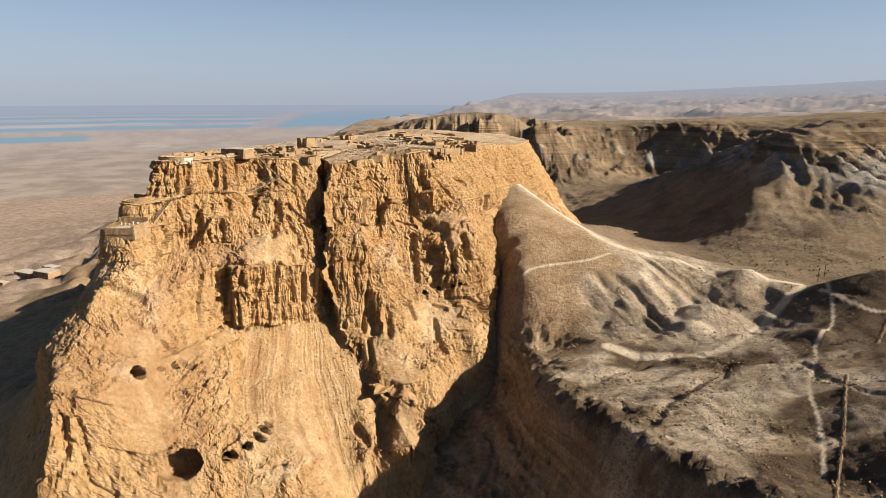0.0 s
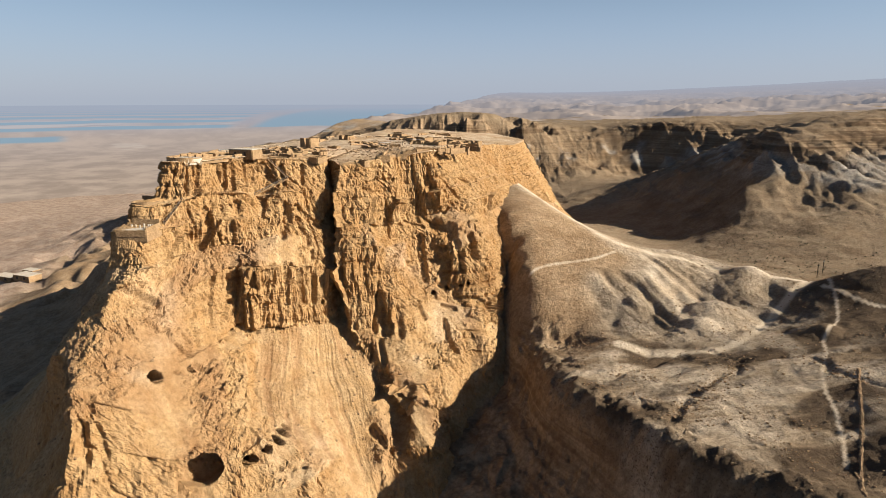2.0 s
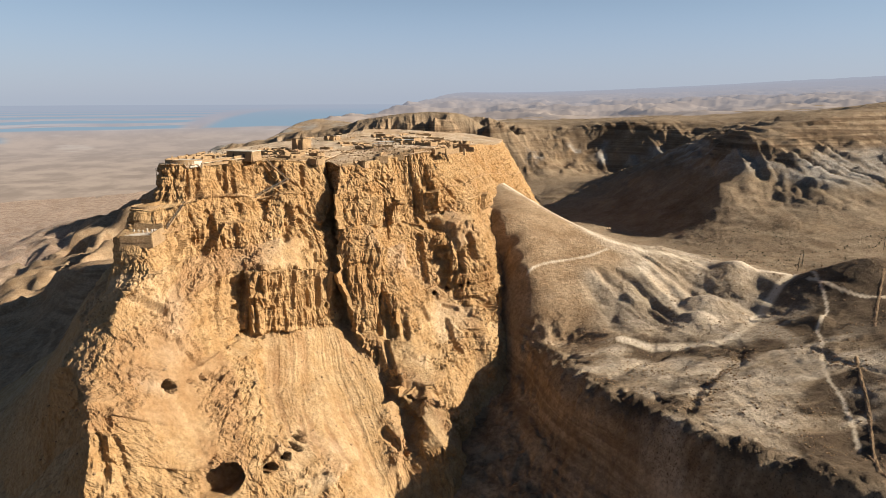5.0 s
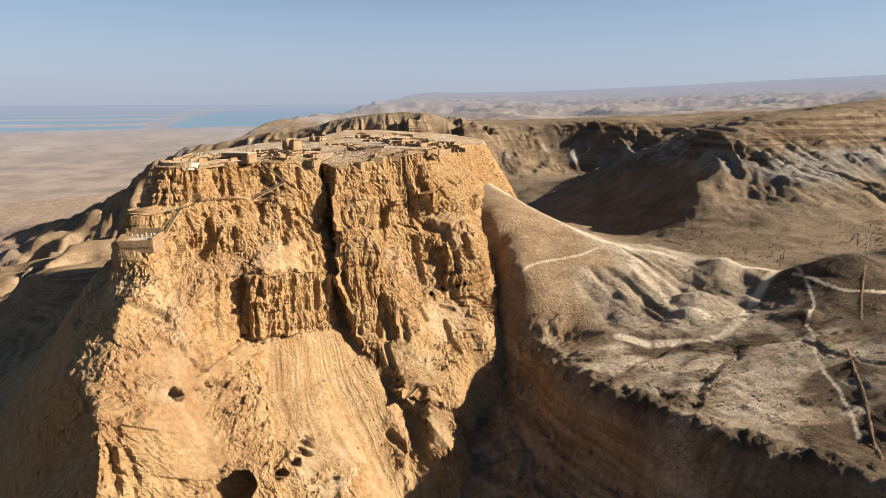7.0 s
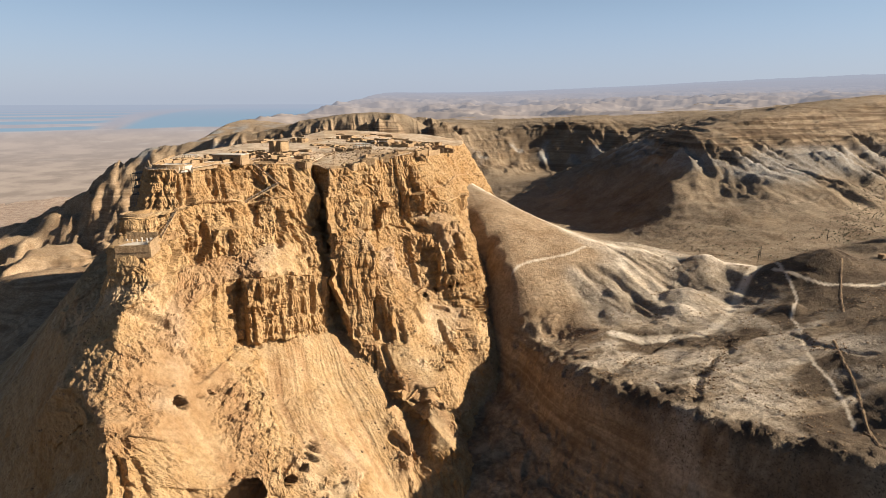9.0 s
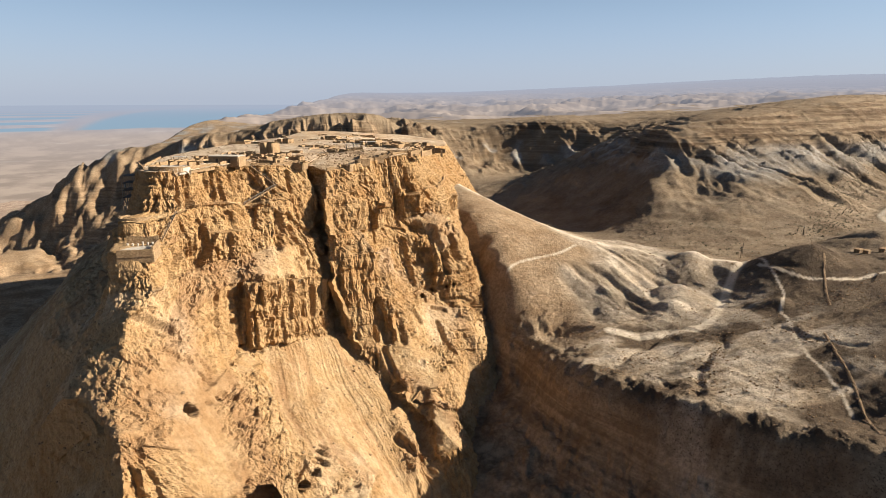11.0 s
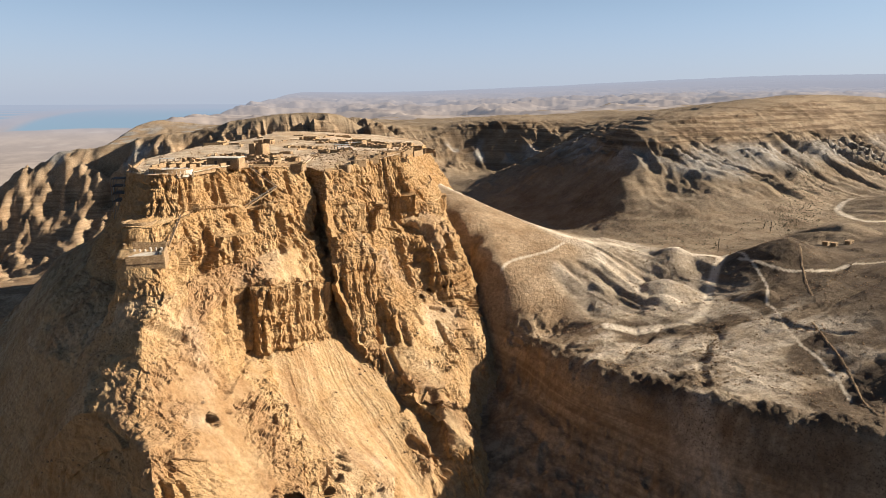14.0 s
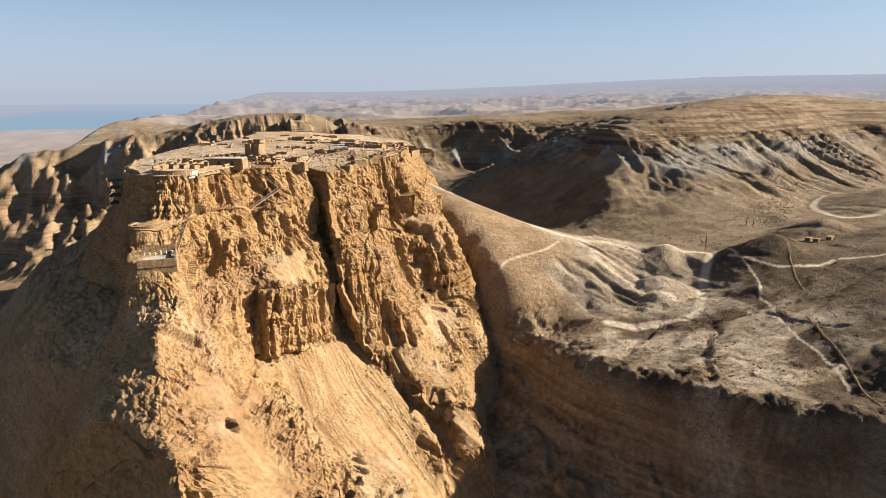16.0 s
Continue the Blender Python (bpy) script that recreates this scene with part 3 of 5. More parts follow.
        r = r + 0.16 * fbm(off[:, 0] / half_w * 1.3, off[:, 1] / half_w * 1.3, off[:, 2] / half_h * 1.3, 3, 90)
        inside = smooth(1.0, 0.86, r)
        wide = np.cross(n, (0, 0, 1)) * (side * 0.8)[:, None] + np.array((0, 0, 0.5)) * off[:, 2:]
        flatp[near] += (wide - n * depth) * inside[:, None]
        if half_w < 5:
            deep[near] = np.maximum(deep[near], inside)
    return flatp.reshape(q.shape), deep.reshape(q.shape[:2]), rows, cols, steep, flat, rills, broad, fan, knobs * (1 - 0.8 * fan) * (1 - steep) * ~flat


SHEET_TOP = {}


def top_z(px, py):
    """Height of the table top at a place."""
    t = SHEET_TOP["top"]
    d = (t[:, 0] - px) ** 2 + (t[:, 1] - py) ** 2
    near = np.argpartition(d, 4)[:4]
    return float(np.median(t[near, 2]))


def build_mountain():
    q, deep, rows, cols, steep, flat, rills, broad, fan, knobs = mountain()
    v = q.reshape(-1, 3)
    SHEET_TOP.update(rock=v, top=v[flat.ravel()])
    # the caves lead on into the dark behind their mouths
    ends = np.minimum(np.minimum(deep[:-1, :-1], deep[:-1, 1:]), np.minimum(deep[1:, :-1], deep[1:, 1:]))
    keep = (ends < 0.9).ravel()
    me = grid_mesh("mountain", v, rows, cols, ROCK, keep)
    x, y, z = v.T
    face = steep[:-1, :-1]
    me.polygons.foreach_set("use_smooth", (np.maximum(face, knobs[:-1, :-1]) < 0.4).ravel()[keep])
    patch = 0.5 + 0.5 * fbm(x / 40, y / 40, z / 40, 4, 41)
    st, fl = steep.ravel(), flat.ravel()
    mask(me, "scree", np.where(fl, 0, (1 - st) * (0.6 + 0.4 * patch) * (1 - 0.85 * knobs.ravel())))
    crag = smooth(-172, -164, x) * smooth(-122, -132, x) * smooth(396, 404, z) * smooth(432, 424, z) * smooth(315, 305, y)
    mask(me, "rust", np.where(fl, 0, 0.75 * crag + (1 - crag) * (1 - st) * np.maximum(smooth(0.0, 0.5, broad.ravel() + 0.35 * rills.ravel()) * 0.85 * (1 - fan.ravel()), 0.95 * fan.ravel() * smooth(0.25, -0.25, rills.ravel() + 0.9 * broad.ravel())) * smooth(300, 345, z)))
    mask(me, "pale", np.where(fl, np.maximum(0.45 + 0.5 * smooth(0.35, 0.65, patch), smooth(1.15, 0.85, np.hypot((x + 26) / 26, (y - 500) / 42) + 0.3 * patch)), 0.3 * (1 - st) * smooth(0.5, 0.75, patch)))
    return tagged(new("mountain", me), "golden limestone table mountain with fluted cliffs and debris slopes", "mountain", kind="structure")


MOUNTAIN = build_mountain()

# ---------------------------------------------------------------- the ground: lines of the land, in metres
LAND = {
    "gorge_floor": [(46, 452, 412), (40, 425, 396), (34, 398, 368), (28, 368, 338), (20, 336, 314), (8, 300, 288), (-12, 255, 264), (-50, 170, 242), (-130, 80, 224), (-250, 0, 208), (-450, -100, 185)],
    "gorge_side": [(44, 420, 398), (43, 400, 387), (38, 372, 366), (28, 340, 346), (27, 315, 343), (36, 284, 341), (50, 250, 340), (70, 212, 338), (110, 160, 335), (180, 100, 330)],
    "gorge_brink": [(46, 374, 378), (47, 345, 377), (46, 314, 374), (54, 290, 378), (66, 268, 381), (82, 231, 386), (95, 214, 388), (135, 172, 389), (230, 110, 390), (330, 60, 392)],
    "gorge_lip": [(39, 372, 358), (40, 345, 355), (40, 316, 354), (47, 289, 356), (59, 264, 358), (75, 227, 362), (88, 208, 364), (128, 164, 366)],
    "gorge_shoulder": [(62, 345, 382), (63, 318, 385), (75, 299, 384), (86, 272, 388), (98, 240, 389), (111, 224, 390), (152, 190, 391)],
    "ramp_crest": [(63, 604, 460), (80, 558, 448), (95, 523, 439), (108, 489, 433), (120, 459, 428), (136, 444, 421), (170, 460, 418), (192, 436, 414), (212, 414, 412)],
    "ramp_foot": [(47, 478, 444), (49, 447, 424), (55, 417, 413), (76, 440, 423), (100, 446, 425.5)],
    "ramp_side": [(64, 400, 401), (94, 394, 399), (114, 393, 406), (142, 417, 410.5), (177, 416, 409)],
    "marl_hollow": [(150, 398, 398), (175, 389, 399.5), (193, 358, 398), (211, 346, 403)],
    "nose_rib": [(330, 642, 447), (303, 623, 435), (296, 600, 424), (286, 580, 413)],
    "spur_toe": [(64, 365, 378), (84, 356, 386), (94, 348, 390), (130, 352, 395)],
    "saddle": [(212, 414, 412), (245, 400, 409), (266, 415, 405), (300, 405, 411), (340, 380, 414)],
    "cone": [(272, 368, 428)],
    "terraces": [(110, 333, 386), (118, 301, 389), (151, 327, 393), (171, 272, 399), (190, 300, 402), (174, 242, 400), (147, 217, 389)],
    "west_rise": [(250, 316, 412), (300, 330, 417), (350, 250, 425), (450, 300, 430), (480, 150, 440), (700, 200, 450), (900, 350, 455)],
    "ramp_back": [(90, 640, 425), (115, 580, 418), (150, 525, 402), (190, 490, 402)],
    "canyon_floor": [(400, 470, 408), (300, 480, 405), (235, 535, 398), (241, 643, 391), (228, 690, 389), (270, 920, 384), (250, 1010, 380), (120, 1110, 360), (-100, 1150, 330), (-350, 1150, 270), (-560, 1130, 220)],
    "wadi": [(480, 505, 410), (560, 540, 412), (606, 551, 412), (751, 587, 414), (868, 662, 422), (1000, 720, 430)],
    "hill_nose": [(372, 684, 481), (368, 674, 467), (376, 639, 455), (352, 603, 430), (336, 560, 420)],
    "hill_crest": [(372, 688, 482), (430, 715, 494), (528, 742, 509), (640, 770, 516), (764, 790, 522), (950, 900, 534), (1300, 1000, 548)],
    "hill_face": [(414, 660, 473), (463, 644, 455), (560, 672, 470), (640, 690, 474), (760, 720, 478)],
    "hill_toe": [(430, 545, 422), (487, 580, 432), (560, 600, 430), (660, 630, 432), (760, 650, 436)],
    "hill_west": [(300, 660, 417), (331, 784, 429), (338, 800, 437), (330, 837, 433), (420, 1000, 440)],
    "hill_top": [(400, 760, 486), (480, 850, 494), (605, 887, 505), (620, 1000, 500), (800, 1000, 516)],
    "south_wall_foot": [(290, 1190, 390), (400, 1233, 390), (455, 1200, 402), (530, 1130, 425)],
    "south_wall": [(335, 1385, 466), (391, 1372, 471), (470, 1300, 475), (545, 1255, 480), (640, 1258, 487), (760, 1210, 500)],
    "south_table": [(400, 1600, 470), (700, 1500, 488), (1200, 1500, 520), (350, 2050, 450), (800, 2050, 480)],
    "far_rim": [(-600, 1400, 290), (-533, 1395, 335), (-480, 1440, 385), (-445, 1458, 410), (-376, 1465, 427), (-250, 1400, 446), (-90, 1310, 467), (0, 1290, 473), (100, 1285, 481), (190, 1300, 479), (240, 1340, 468)],
    "far_rim_foot": [(-620, 1290, 232), (-560, 1310, 262), (-504, 1342, 268), (-432, 1328, 305), (-403, 1400, 366), (-340, 1330, 338), (-250, 1275, 355), (-110, 1228, 380), (100, 1215, 400), (200, 1230, 400)],
    "far_table": [(-300, 1600, 415), (-60, 1560, 458), (200, 1650, 464), (-150, 2000, 420), (150, 2100, 440)],
    "east_slope": [(-300, 700, 300), (-380, 850, 290), (-470, 905, 300), (-560, 980, 240), (-420, 600, 240), (-480, 400, 220)],
    "east_spur": [(-573, 1143, 248), (-581, 1261, 259)],
    "east_plain": [(-832, 1232, 187), (-700, 900, 190), (-750, 500, 185), (-800, 100, 180), (-1200, 800, 165), (-1300, 1600, 160), (-1000, 2200, 165), (-500, 2400, 250)],
    "near_west": [(150, 60, 390), (300, -100, 395), (600, 0, 430), (100, -200, 330), (-100, -150, 215), (-400, -300, 190), (-900, -400, 175)],
}
WAYS = {
    "ramp_track": ([(63, 602), (80, 557), (95, 521), (108, 487), (121, 457), (150, 448), (185, 436), (215, 412), (247, 402), (275, 412), (310, 404)], 2.0),
    "side_path": ([(55, 417), (66, 424), (85, 428), (104, 432), (120, 440)], 0.7),
    "valley_track": ([(245, 402), (215, 380), (190, 358), (170, 340), (151, 327), (130, 330), (108, 338), (96, 346)], 2.3),
    "zigzag": ([(246, 390), (222, 340), (200, 318), (192, 303), (184, 292), (171, 272), (163, 250), (148, 218)], 0.55),
    "west_path": ([(236, 378), (240, 348), (256, 332), (294, 328), (324, 315), (380, 300)], 0.9),
    "wadi_road": ([(800, 612), (668, 564), (594, 550), (521, 518), (498, 488), (492, 458), (537, 448), (600, 440)], 2.4),
}
CHANNELS = [
    [(74, 304), (99, 318), (123, 331), (140, 329), (150, 312), (170, 305), (192, 303), (225, 290), (290, 300)],
    [(147, 307), (135, 296), (119, 283), (105, 271), (93, 257)],
    [(42, 374), (50, 364), (73, 365), (88, 358)],
    [(185, 298), (180, 276), (195, 257)],
]
# rock benches that show as stony steps across the slope
BENCHES = [
    [(51, 316), (70, 298), (95, 275), (110, 251), (127, 227), (148, 205)],
    [(60, 330), (82, 312), (108, 292), (128, 262), (150, 238)],
    [(205, 320), (230, 308), (262, 318), (300, 330)],
]


def land_heights(x, y):
    """Height of the bare land: a surface stretched over its lines."""
    pts = []
    for name, line in LAND.items():
        pts.append(spline(line, 40 if name in ("south_table", "far_table", "east_plain", "near_west", "west_rise") else 8 if name.startswith("gorge") else 16) if len(line) > 1 else np.array(line, float))
    p = np.vstack(pts)
    keep = [0]
    for i in range(1, len(p)):
        if np.min(np.hypot(p[keep, 0] - p[i, 0], p[keep, 1] - p[i, 1])) > 3.2:
            keep.append(i)
    p = p[keep]
    n = len(p)
    r = np.hypot(p[:, None, 0] - p[None, :, 0], p[:, None, 1] - p[None, :, 1])
    a = np.zeros((n + 1, n + 1))
    a[:n, :n] = r - np.eye(n) * 0.1
    a[:n, n] = a[n, :n] = 1
    w = np.linalg.solve(a, np.append(p[:, 2], 0))
    out = np.full(x.shape, w[n])
    flatx, flaty, res = x.ravel(), y.ravel(), out.ravel()
    for i in range(0, len(flatx), 20000):
        s = slice(i, i + 20000)
        res[s] += np.hypot(flatx[s, None] - p[None, :, 0], flaty[s, None] - p[None, :, 1]) @ w[:n]
    return res.reshape(x.shape)


def axis(stops):
    """Grid lines: (place, spacing) stops, spacing changing smoothly between them."""
    out = [stops[0][0]]
    while out[-1] < stops[-1][0]:
        out.append(out[-1] + np.interp(out[-1], [s[0] for s in stops], [s[1] for s in stops]))
    return np.array(out)


def terrain(x, y, xs, ys):
    """Height and cover of the land round the mountain."""
    flat0 = x * 0
    z = land_heights(x, y)
    bare = z.copy()
    gx, gy = np.gradient(z, xs, axis=1), np.gradient(z, ys, axis=0)
    slope = np.hypot(gx, gy)
    wx, wy = x + 10 * fbm(x / 50, y / 50, flat0, 3, 51), y + 10 * fbm(x / 50, y / 50, flat0, 3, 52)
    rise = smooth(0.05, 0.5, slope)
    wall = smooth(0.75, 1.3, slope)
    ramp_zone = smooth(60, 35, np.hypot(x - 85, (y - 450) / 2.2)) * smooth(470, 440, z) * (1 - smooth(82, 102, x) * smooth(428, 406, y))
    hills = smooth(300, 380, x + 0.12 * (y - 600)) * smooth(530, 570, y) * smooth(1050, 950, y)
    marl = smooth(75, 45, np.hypot((x - 150) / 1.25, (y - 395) / 0.85)) * (1 - ramp_zone)
    gully = fbm(wx / 48, wy / 48, flat0, 5, 53, 0.5, ridged=True)
    small = fbm(wx / 12, wy / 12, flat0, 5, 54, 0.55, ridged=True)
    fine = fbm(x / 4.5, y / 4.5, flat0, 4, 55, 0.6)
    roll = fbm(x / 38, y / 38, flat0, 3, 56)
    # rain-cut ridges on the soft marl, down towards the gorge
    across, along = 0.93 * wx + 0.36 * wy, 0.36 * wx - 0.93 * wy
    cut = -fbm(across / 15, along / 60, flat0, 3, 57, 0.4, ridged=True)
    # ribs that run down the hill's face to the dry river
    rib = fbm((0.86 * wx + 0.51 * wy) / 24, (0.51 * wx - 0.86 * wy) / 190, flat0, 4, 58, 0.5, ridged=True)
    folds = fbm((0.97 * wx - 0.2 * wy) / 17, (0.2 * wx + 0.97 * wy) / 110, flat0, 4, 95, 0.5, ridged=True)
    calm = 1 - 0.85 * ramp_zone
    near = smooth(50, 80, x) * smooth(340, 300, x) * smooth(380, 350, y) * smooth(150, 190, y)
    z = z + calm * ((1 - marl) * (0.6 * fbm(wx / 14, wy / 14, flat0, 4, 97) + 1.6 * roll + 1.5 * near * (fbm(wx / 70, wy / 17, flat0, 4, 78, 0.5, ridged=True) - 0.3)) + 6.0 * marl * cut + 0.55 * fine * (1 - 0.5 * ramp_zone) + 0.4 * fbm(x / 9, y / 9, flat0, 3, 94))
    chan = flat0 + 1e3
    close = (np.abs(x - 170) < 140) & (np.abs(y - 290) < 95)
    bx = x[close] + 4.5 * fbm(x / 13, y / 13, flat0, 3, 76)[close]
    by = y[close] + 4.5 * fbm(x / 13, y / 13, flat0, 3, 79)[close]
    for line in CHANNELS:
        chan[close] = np.minimum(chan[close], line_distance(bx, by, spline([(a, b, 0) for a, b in line], 5)))
    chan = chan + 0.7 * fine
    z = z - 1.1 * smooth(3.2, 0.6, chan)
    step = flat0 + 1e3
    for line in BENCHES:
        step[close] = np.minimum(step[close], line_distance(bx, by, spline([(a, b, 0) for a, b in line], 5)))
    z = z + 0.5 * smooth(3.0, 1.0, step)
    chan = np.minimum(chan, step + 1.5)
    z = z + rise * (1 - wall) * (1 - ramp_zone) * (1 - marl) * smooth(430, 560, np.hypot(x - 40, y - 200)) * 5.0 * gully
    z = z + hills * (0.3 + 0.7 * rise) * (smooth(370, 430, x) * 14.0 * (rib - 0.2) * smooth(494, 474, z) + 2.2 * small + smooth(440, 380, x) * 5.0 * (folds - 0.2) * smooth(490, 478, z))
    z = z + wall * (1 - hills) * (smooth(372, 360, z) + 2.0 * smooth(900, 1100, y)) * (2.2 * (small - 0.5) + 3.0 * (fbm(wx / 20, wy / 20, flat0, 3, 59) - 0.3))
    spur = fbm(wx / 75, wy / 75, flat0, 4, 68, 0.5, ridged=True)
    z = z + smooth(900, 1100, y) * rise * (9 * (gully - 0.7) + smooth(300, 150, x) * 75 * np.minimum(spur - 0.35, 0))
    crag = fbm(wx / 34, wy / 60, flat0, 5, 73, 0.55, ridged=True)
    z = z + smooth(1120, 1240, y) * smooth(120, -60, x) * smooth(1600, 1480, y) * rise * 24 * (crag - 0.95)
    side = smooth(235, 275, x) * smooth(410, 360, x) * smooth(540, 600, y) * smooth(1000, 920, y)
    z = z + side * rise * (5.0 * (fbm((0.3 * wx + 0.95 * wy) / 30, (0.95 * wx - 0.3 * wy) / 110, flat0, 5, 74, 0.5, ridged=True) - 0.4) + 1.2 * small)
    # beds of rock stand out as benches
    warp = bare + 4 * fbm(x / 90, y / 90, flat0, 2, 60) + 0.5 * fbm(x / 12, y / 12, flat0, 3, 96)
    for height, amount, place in ((6.5, 0.8, smooth(0.12, 0.35, slope) * smooth(448, 466, z) * smooth(-60, 60, x) * smooth(300, 420, np.hypot(x - 60, y - 400))), (5.0, 0.7, smooth(0.6, 1.0, slope) * smooth(395, 380, z) * smooth(260, 160, x)), (2.0, 0.32, smooth(402, 394, z) * smooth(365, 372, z) * smooth(60, 75, x) * smooth(340, 310, y))):
        part_ = warp / height - np.floor(warp / height)
        z = z + (np.floor(warp / height) + smooth(0.3, 0.8, part_) - warp / height) * height * amount * place
    for hx, hy, top, grade in ((272, 368, 430, 0.47), (400, 418, 424, 0.34), (207, 327, 408, 0.6), (150, 358, 401, 0.5), (207, 416, 417.5, 0.55), (168, 377, 405, 0.4), (600, 485, 432, 0.22), (330, 352, 421, 0.45)):
        r = np.hypot(x - hx, (y - hy) * 1.15) + 3.5 * fbm(x / 14, y / 14, flat0, 3, 69)
        heap = top - grade * (np.sqrt(r * r + 25) - 5)
        z = np.where(heap > z, heap + 0.6 * fine + 1.6 * np.clip(cut, -1, 0.2) * smooth(0, 3, heap - z), z)
    # broken blocks along the brink of the gorge
    close = (x > 20) & (x < 260) & (y > 150) & (y < 390)
    edge = flat0 + 1e3
    edge[close] = line_distance(x[close], y[close], spline(LAND["gorge_brink"], 8))
    brink = smooth(38, 8, edge + 12 * roll) * smooth(366, 371, z)
    _, _, block = cells(wx / 6.0, wy / 6.0, flat0 + 0.5, 80)
    _, _, chip = cells(wx / 2.6, wy / 2.6, flat0 + 0.5, 84)
    z = z + brink * (1.1 * block + 0.7 * chip)
    f1, f2, slabs = cells(wx / 15, wy / 9, z / 14, 86)
    z = z + wall * smooth(372, 360, z) * smooth(330, 250, x) * (1.6 * slabs - 1.6 * (1 - smooth(0, 0.12, f2 - f1)) + 0.9 * chip)
    bench = smooth(0.2, 0.45, slope) * smooth(448, 466, z)
    return z, slope, rise, wall, bench, marl, ramp_zone, hills, cut, rib, folds, chan, brink


SHEET = {}


def ground_z(px, py):
    """Height of the ground sheet at a place."""
    xs, ys, z = SHEET["xs"], SHEET["ys"], SHEET["z"]
    i, j = np.searchsorted(xs, px) - 1, np.searchsorted(ys, py) - 1
    u, v = (px - xs[i]) / (xs[i + 1] - xs[i]), (py - ys[j]) / (ys[j + 1] - ys[j])
    return float(z[j, i] * (1 - u) * (1 - v) + z[j, i + 1] * u * (1 - v) + z[j + 1, i] * (1 - u) * v + z[j + 1, i + 1] * u * v)


def build_ground():
    xs = axis([(-3200, 160), (-2000, 90), (-750, 14), (-480, 5.5), (-150, 4), (-60, 1.8), (40, 1.25), (200, 1.4), (330, 2.2), (700, 3.4), (1100, 12), (3200, 120)])
    ys = axis([(-2600, 200), (-800, 90), (-100, 14), (150, 3), (210, 1.5), (430, 1.4), (560, 2.6), (1300, 5), (1700, 16), (3200, 90)])
    x, y = np.meshgrid(xs, ys)
    z, slope, rise, wall, bench, marl, ramp_zone, hills, cut, rib, folds, chan, brink = terrain(np.clip(x, -1600, 1600), np.clip(y, -500, 2300), xs, ys)
    d = np.hypot(x + 80, y - 15)
    az = np.arctan2(x + 80, y - 15)
    low = lowland(az, d)
    out = smooth(1300, 2500, d)
    z = z * (1 - out) + out * far_height(az, d, low)
    # hummocks and dry channels on the low plain
    z = z + low * smooth(450, 600, d) * smooth(1500, 1100, d) * smooth(195, 235, z) * 12 * (fbm(x / 70, y / 70, x * 0, 6, 65, 0.6, ridged=True) - 0.4)
    z = z + low * smooth(500, 900, d) * (5 * fbm(x / 90, y / 90, x * 0, 4, 63, 0.5, ridged=True) + 9 * np.clip(fbm(x / 260, y / 260, x * 0, 4, 64), 0, 1))
    v = np.stack([x, y, z], -1).reshape(-1, 3)
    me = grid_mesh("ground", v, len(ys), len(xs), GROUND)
    SHEET.update(xs=xs, ys=ys, z=z)
    fx, fy = x.ravel(), y.ravel()
    near = (np.abs(fx - 200) < 450) & (np.abs(fy - 400) < 400)
    track = np.zeros(len(fx))
    for line, width in WAYS.values():
        dist = line_distance(fx[near], fy[near], spline([(a, b, 0) for a, b in line], 6))
        track[near] = np.maximum(track[near], 1 - smooth(width * 0.8, width * 2.0, dist + 0.35 * fbm(fx[near] / 4, fy[near] / 4, 0 * dist, 3, 77)))
    patch = 0.5 + 0.5 * fbm(x / 45, y / 45, x * 0, 5, 71)
    patch2 = 0.5 + 0.5 * fbm(x / 22, y / 22, x * 0, 5, 72)
    chalk = np.maximum(marl * (0.45 + 0.45 * smooth(-0.4, 0.4, cut)), 0.8 * smooth(40, 20, np.hypot((x - 112) / 1.4, y - 328)) * smooth(0.4, 0.6, patch2))
    crest = line_distance(x, y, spline(LAND["ramp_crest"], 10))
    here = smooth(50, 70, x) * smooth(290, 240, x) * smooth(405, 380, y) * smooth(170, 200, y)
    sweep = 0.5 + 0.5 * fbm(x / 60, y / 13, x * 0, 5, 75, 0.55)
    chalk = np.maximum(chalk, 0.75 * here * smooth(0.54, 0.66, sweep) * smooth(235, 185, x))
    chalk = np.maximum(chalk, 0.6 * smooth(240, 190, x) * smooth(60, 80, x) * smooth(440, 410, y) * smooth(200, 225, y) * (1 - ramp_zone) * smooth(0.4, 0.62, patch2))
    chalk = np.maximum(chalk, 0.75 * smooth(16, 5, crest + 4 * patch2) * smooth(330, 360, y))
    white = hills * smooth(436, 450, z) * smooth(480, 468, z) * (0.3 * smooth(0.55, 0.68, patch) + 0.45 * smooth(0.15, 0.5, rib) * smooth(0.4, 0.55, patch)) + smooth(900, 1200, y) * smooth(395, 410, z) * smooth(450, 430, z) * smooth(0.5, 0.7, patch) * (1 - low)
    plain = low * np.where(d < 1500, smooth(212, 190, z), smooth(260, 200, z))
    valley = smooth(225, 275, x) * smooth(350, 420, y) * smooth(1000, 900, y) * (1 - low)
    east = smooth(-800, -680, x) * smooth(-150, -200, x) * smooth(1420, 1250, y) * smooth(200, 300, y)
    plain = plain * (1 - east)
    cap = hills * smooth(466, 476, z)
    # umber: patches in the valley; on the hill, browner rib furrows and fold crests
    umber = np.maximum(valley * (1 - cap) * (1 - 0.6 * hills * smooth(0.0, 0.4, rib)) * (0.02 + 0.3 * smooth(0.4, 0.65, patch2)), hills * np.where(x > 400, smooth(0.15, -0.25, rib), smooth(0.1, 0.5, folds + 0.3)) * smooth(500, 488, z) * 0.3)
    umber = np.maximum(umber, smooth(190, 225, x + 12 * patch2) * smooth(410, 380, y) * (0.7 + 0.3 * smooth(0.35, 0.6, patch2)))
    umber = np.maximum(umber, 0.9 * here * smooth(0.56, 0.44, sweep))
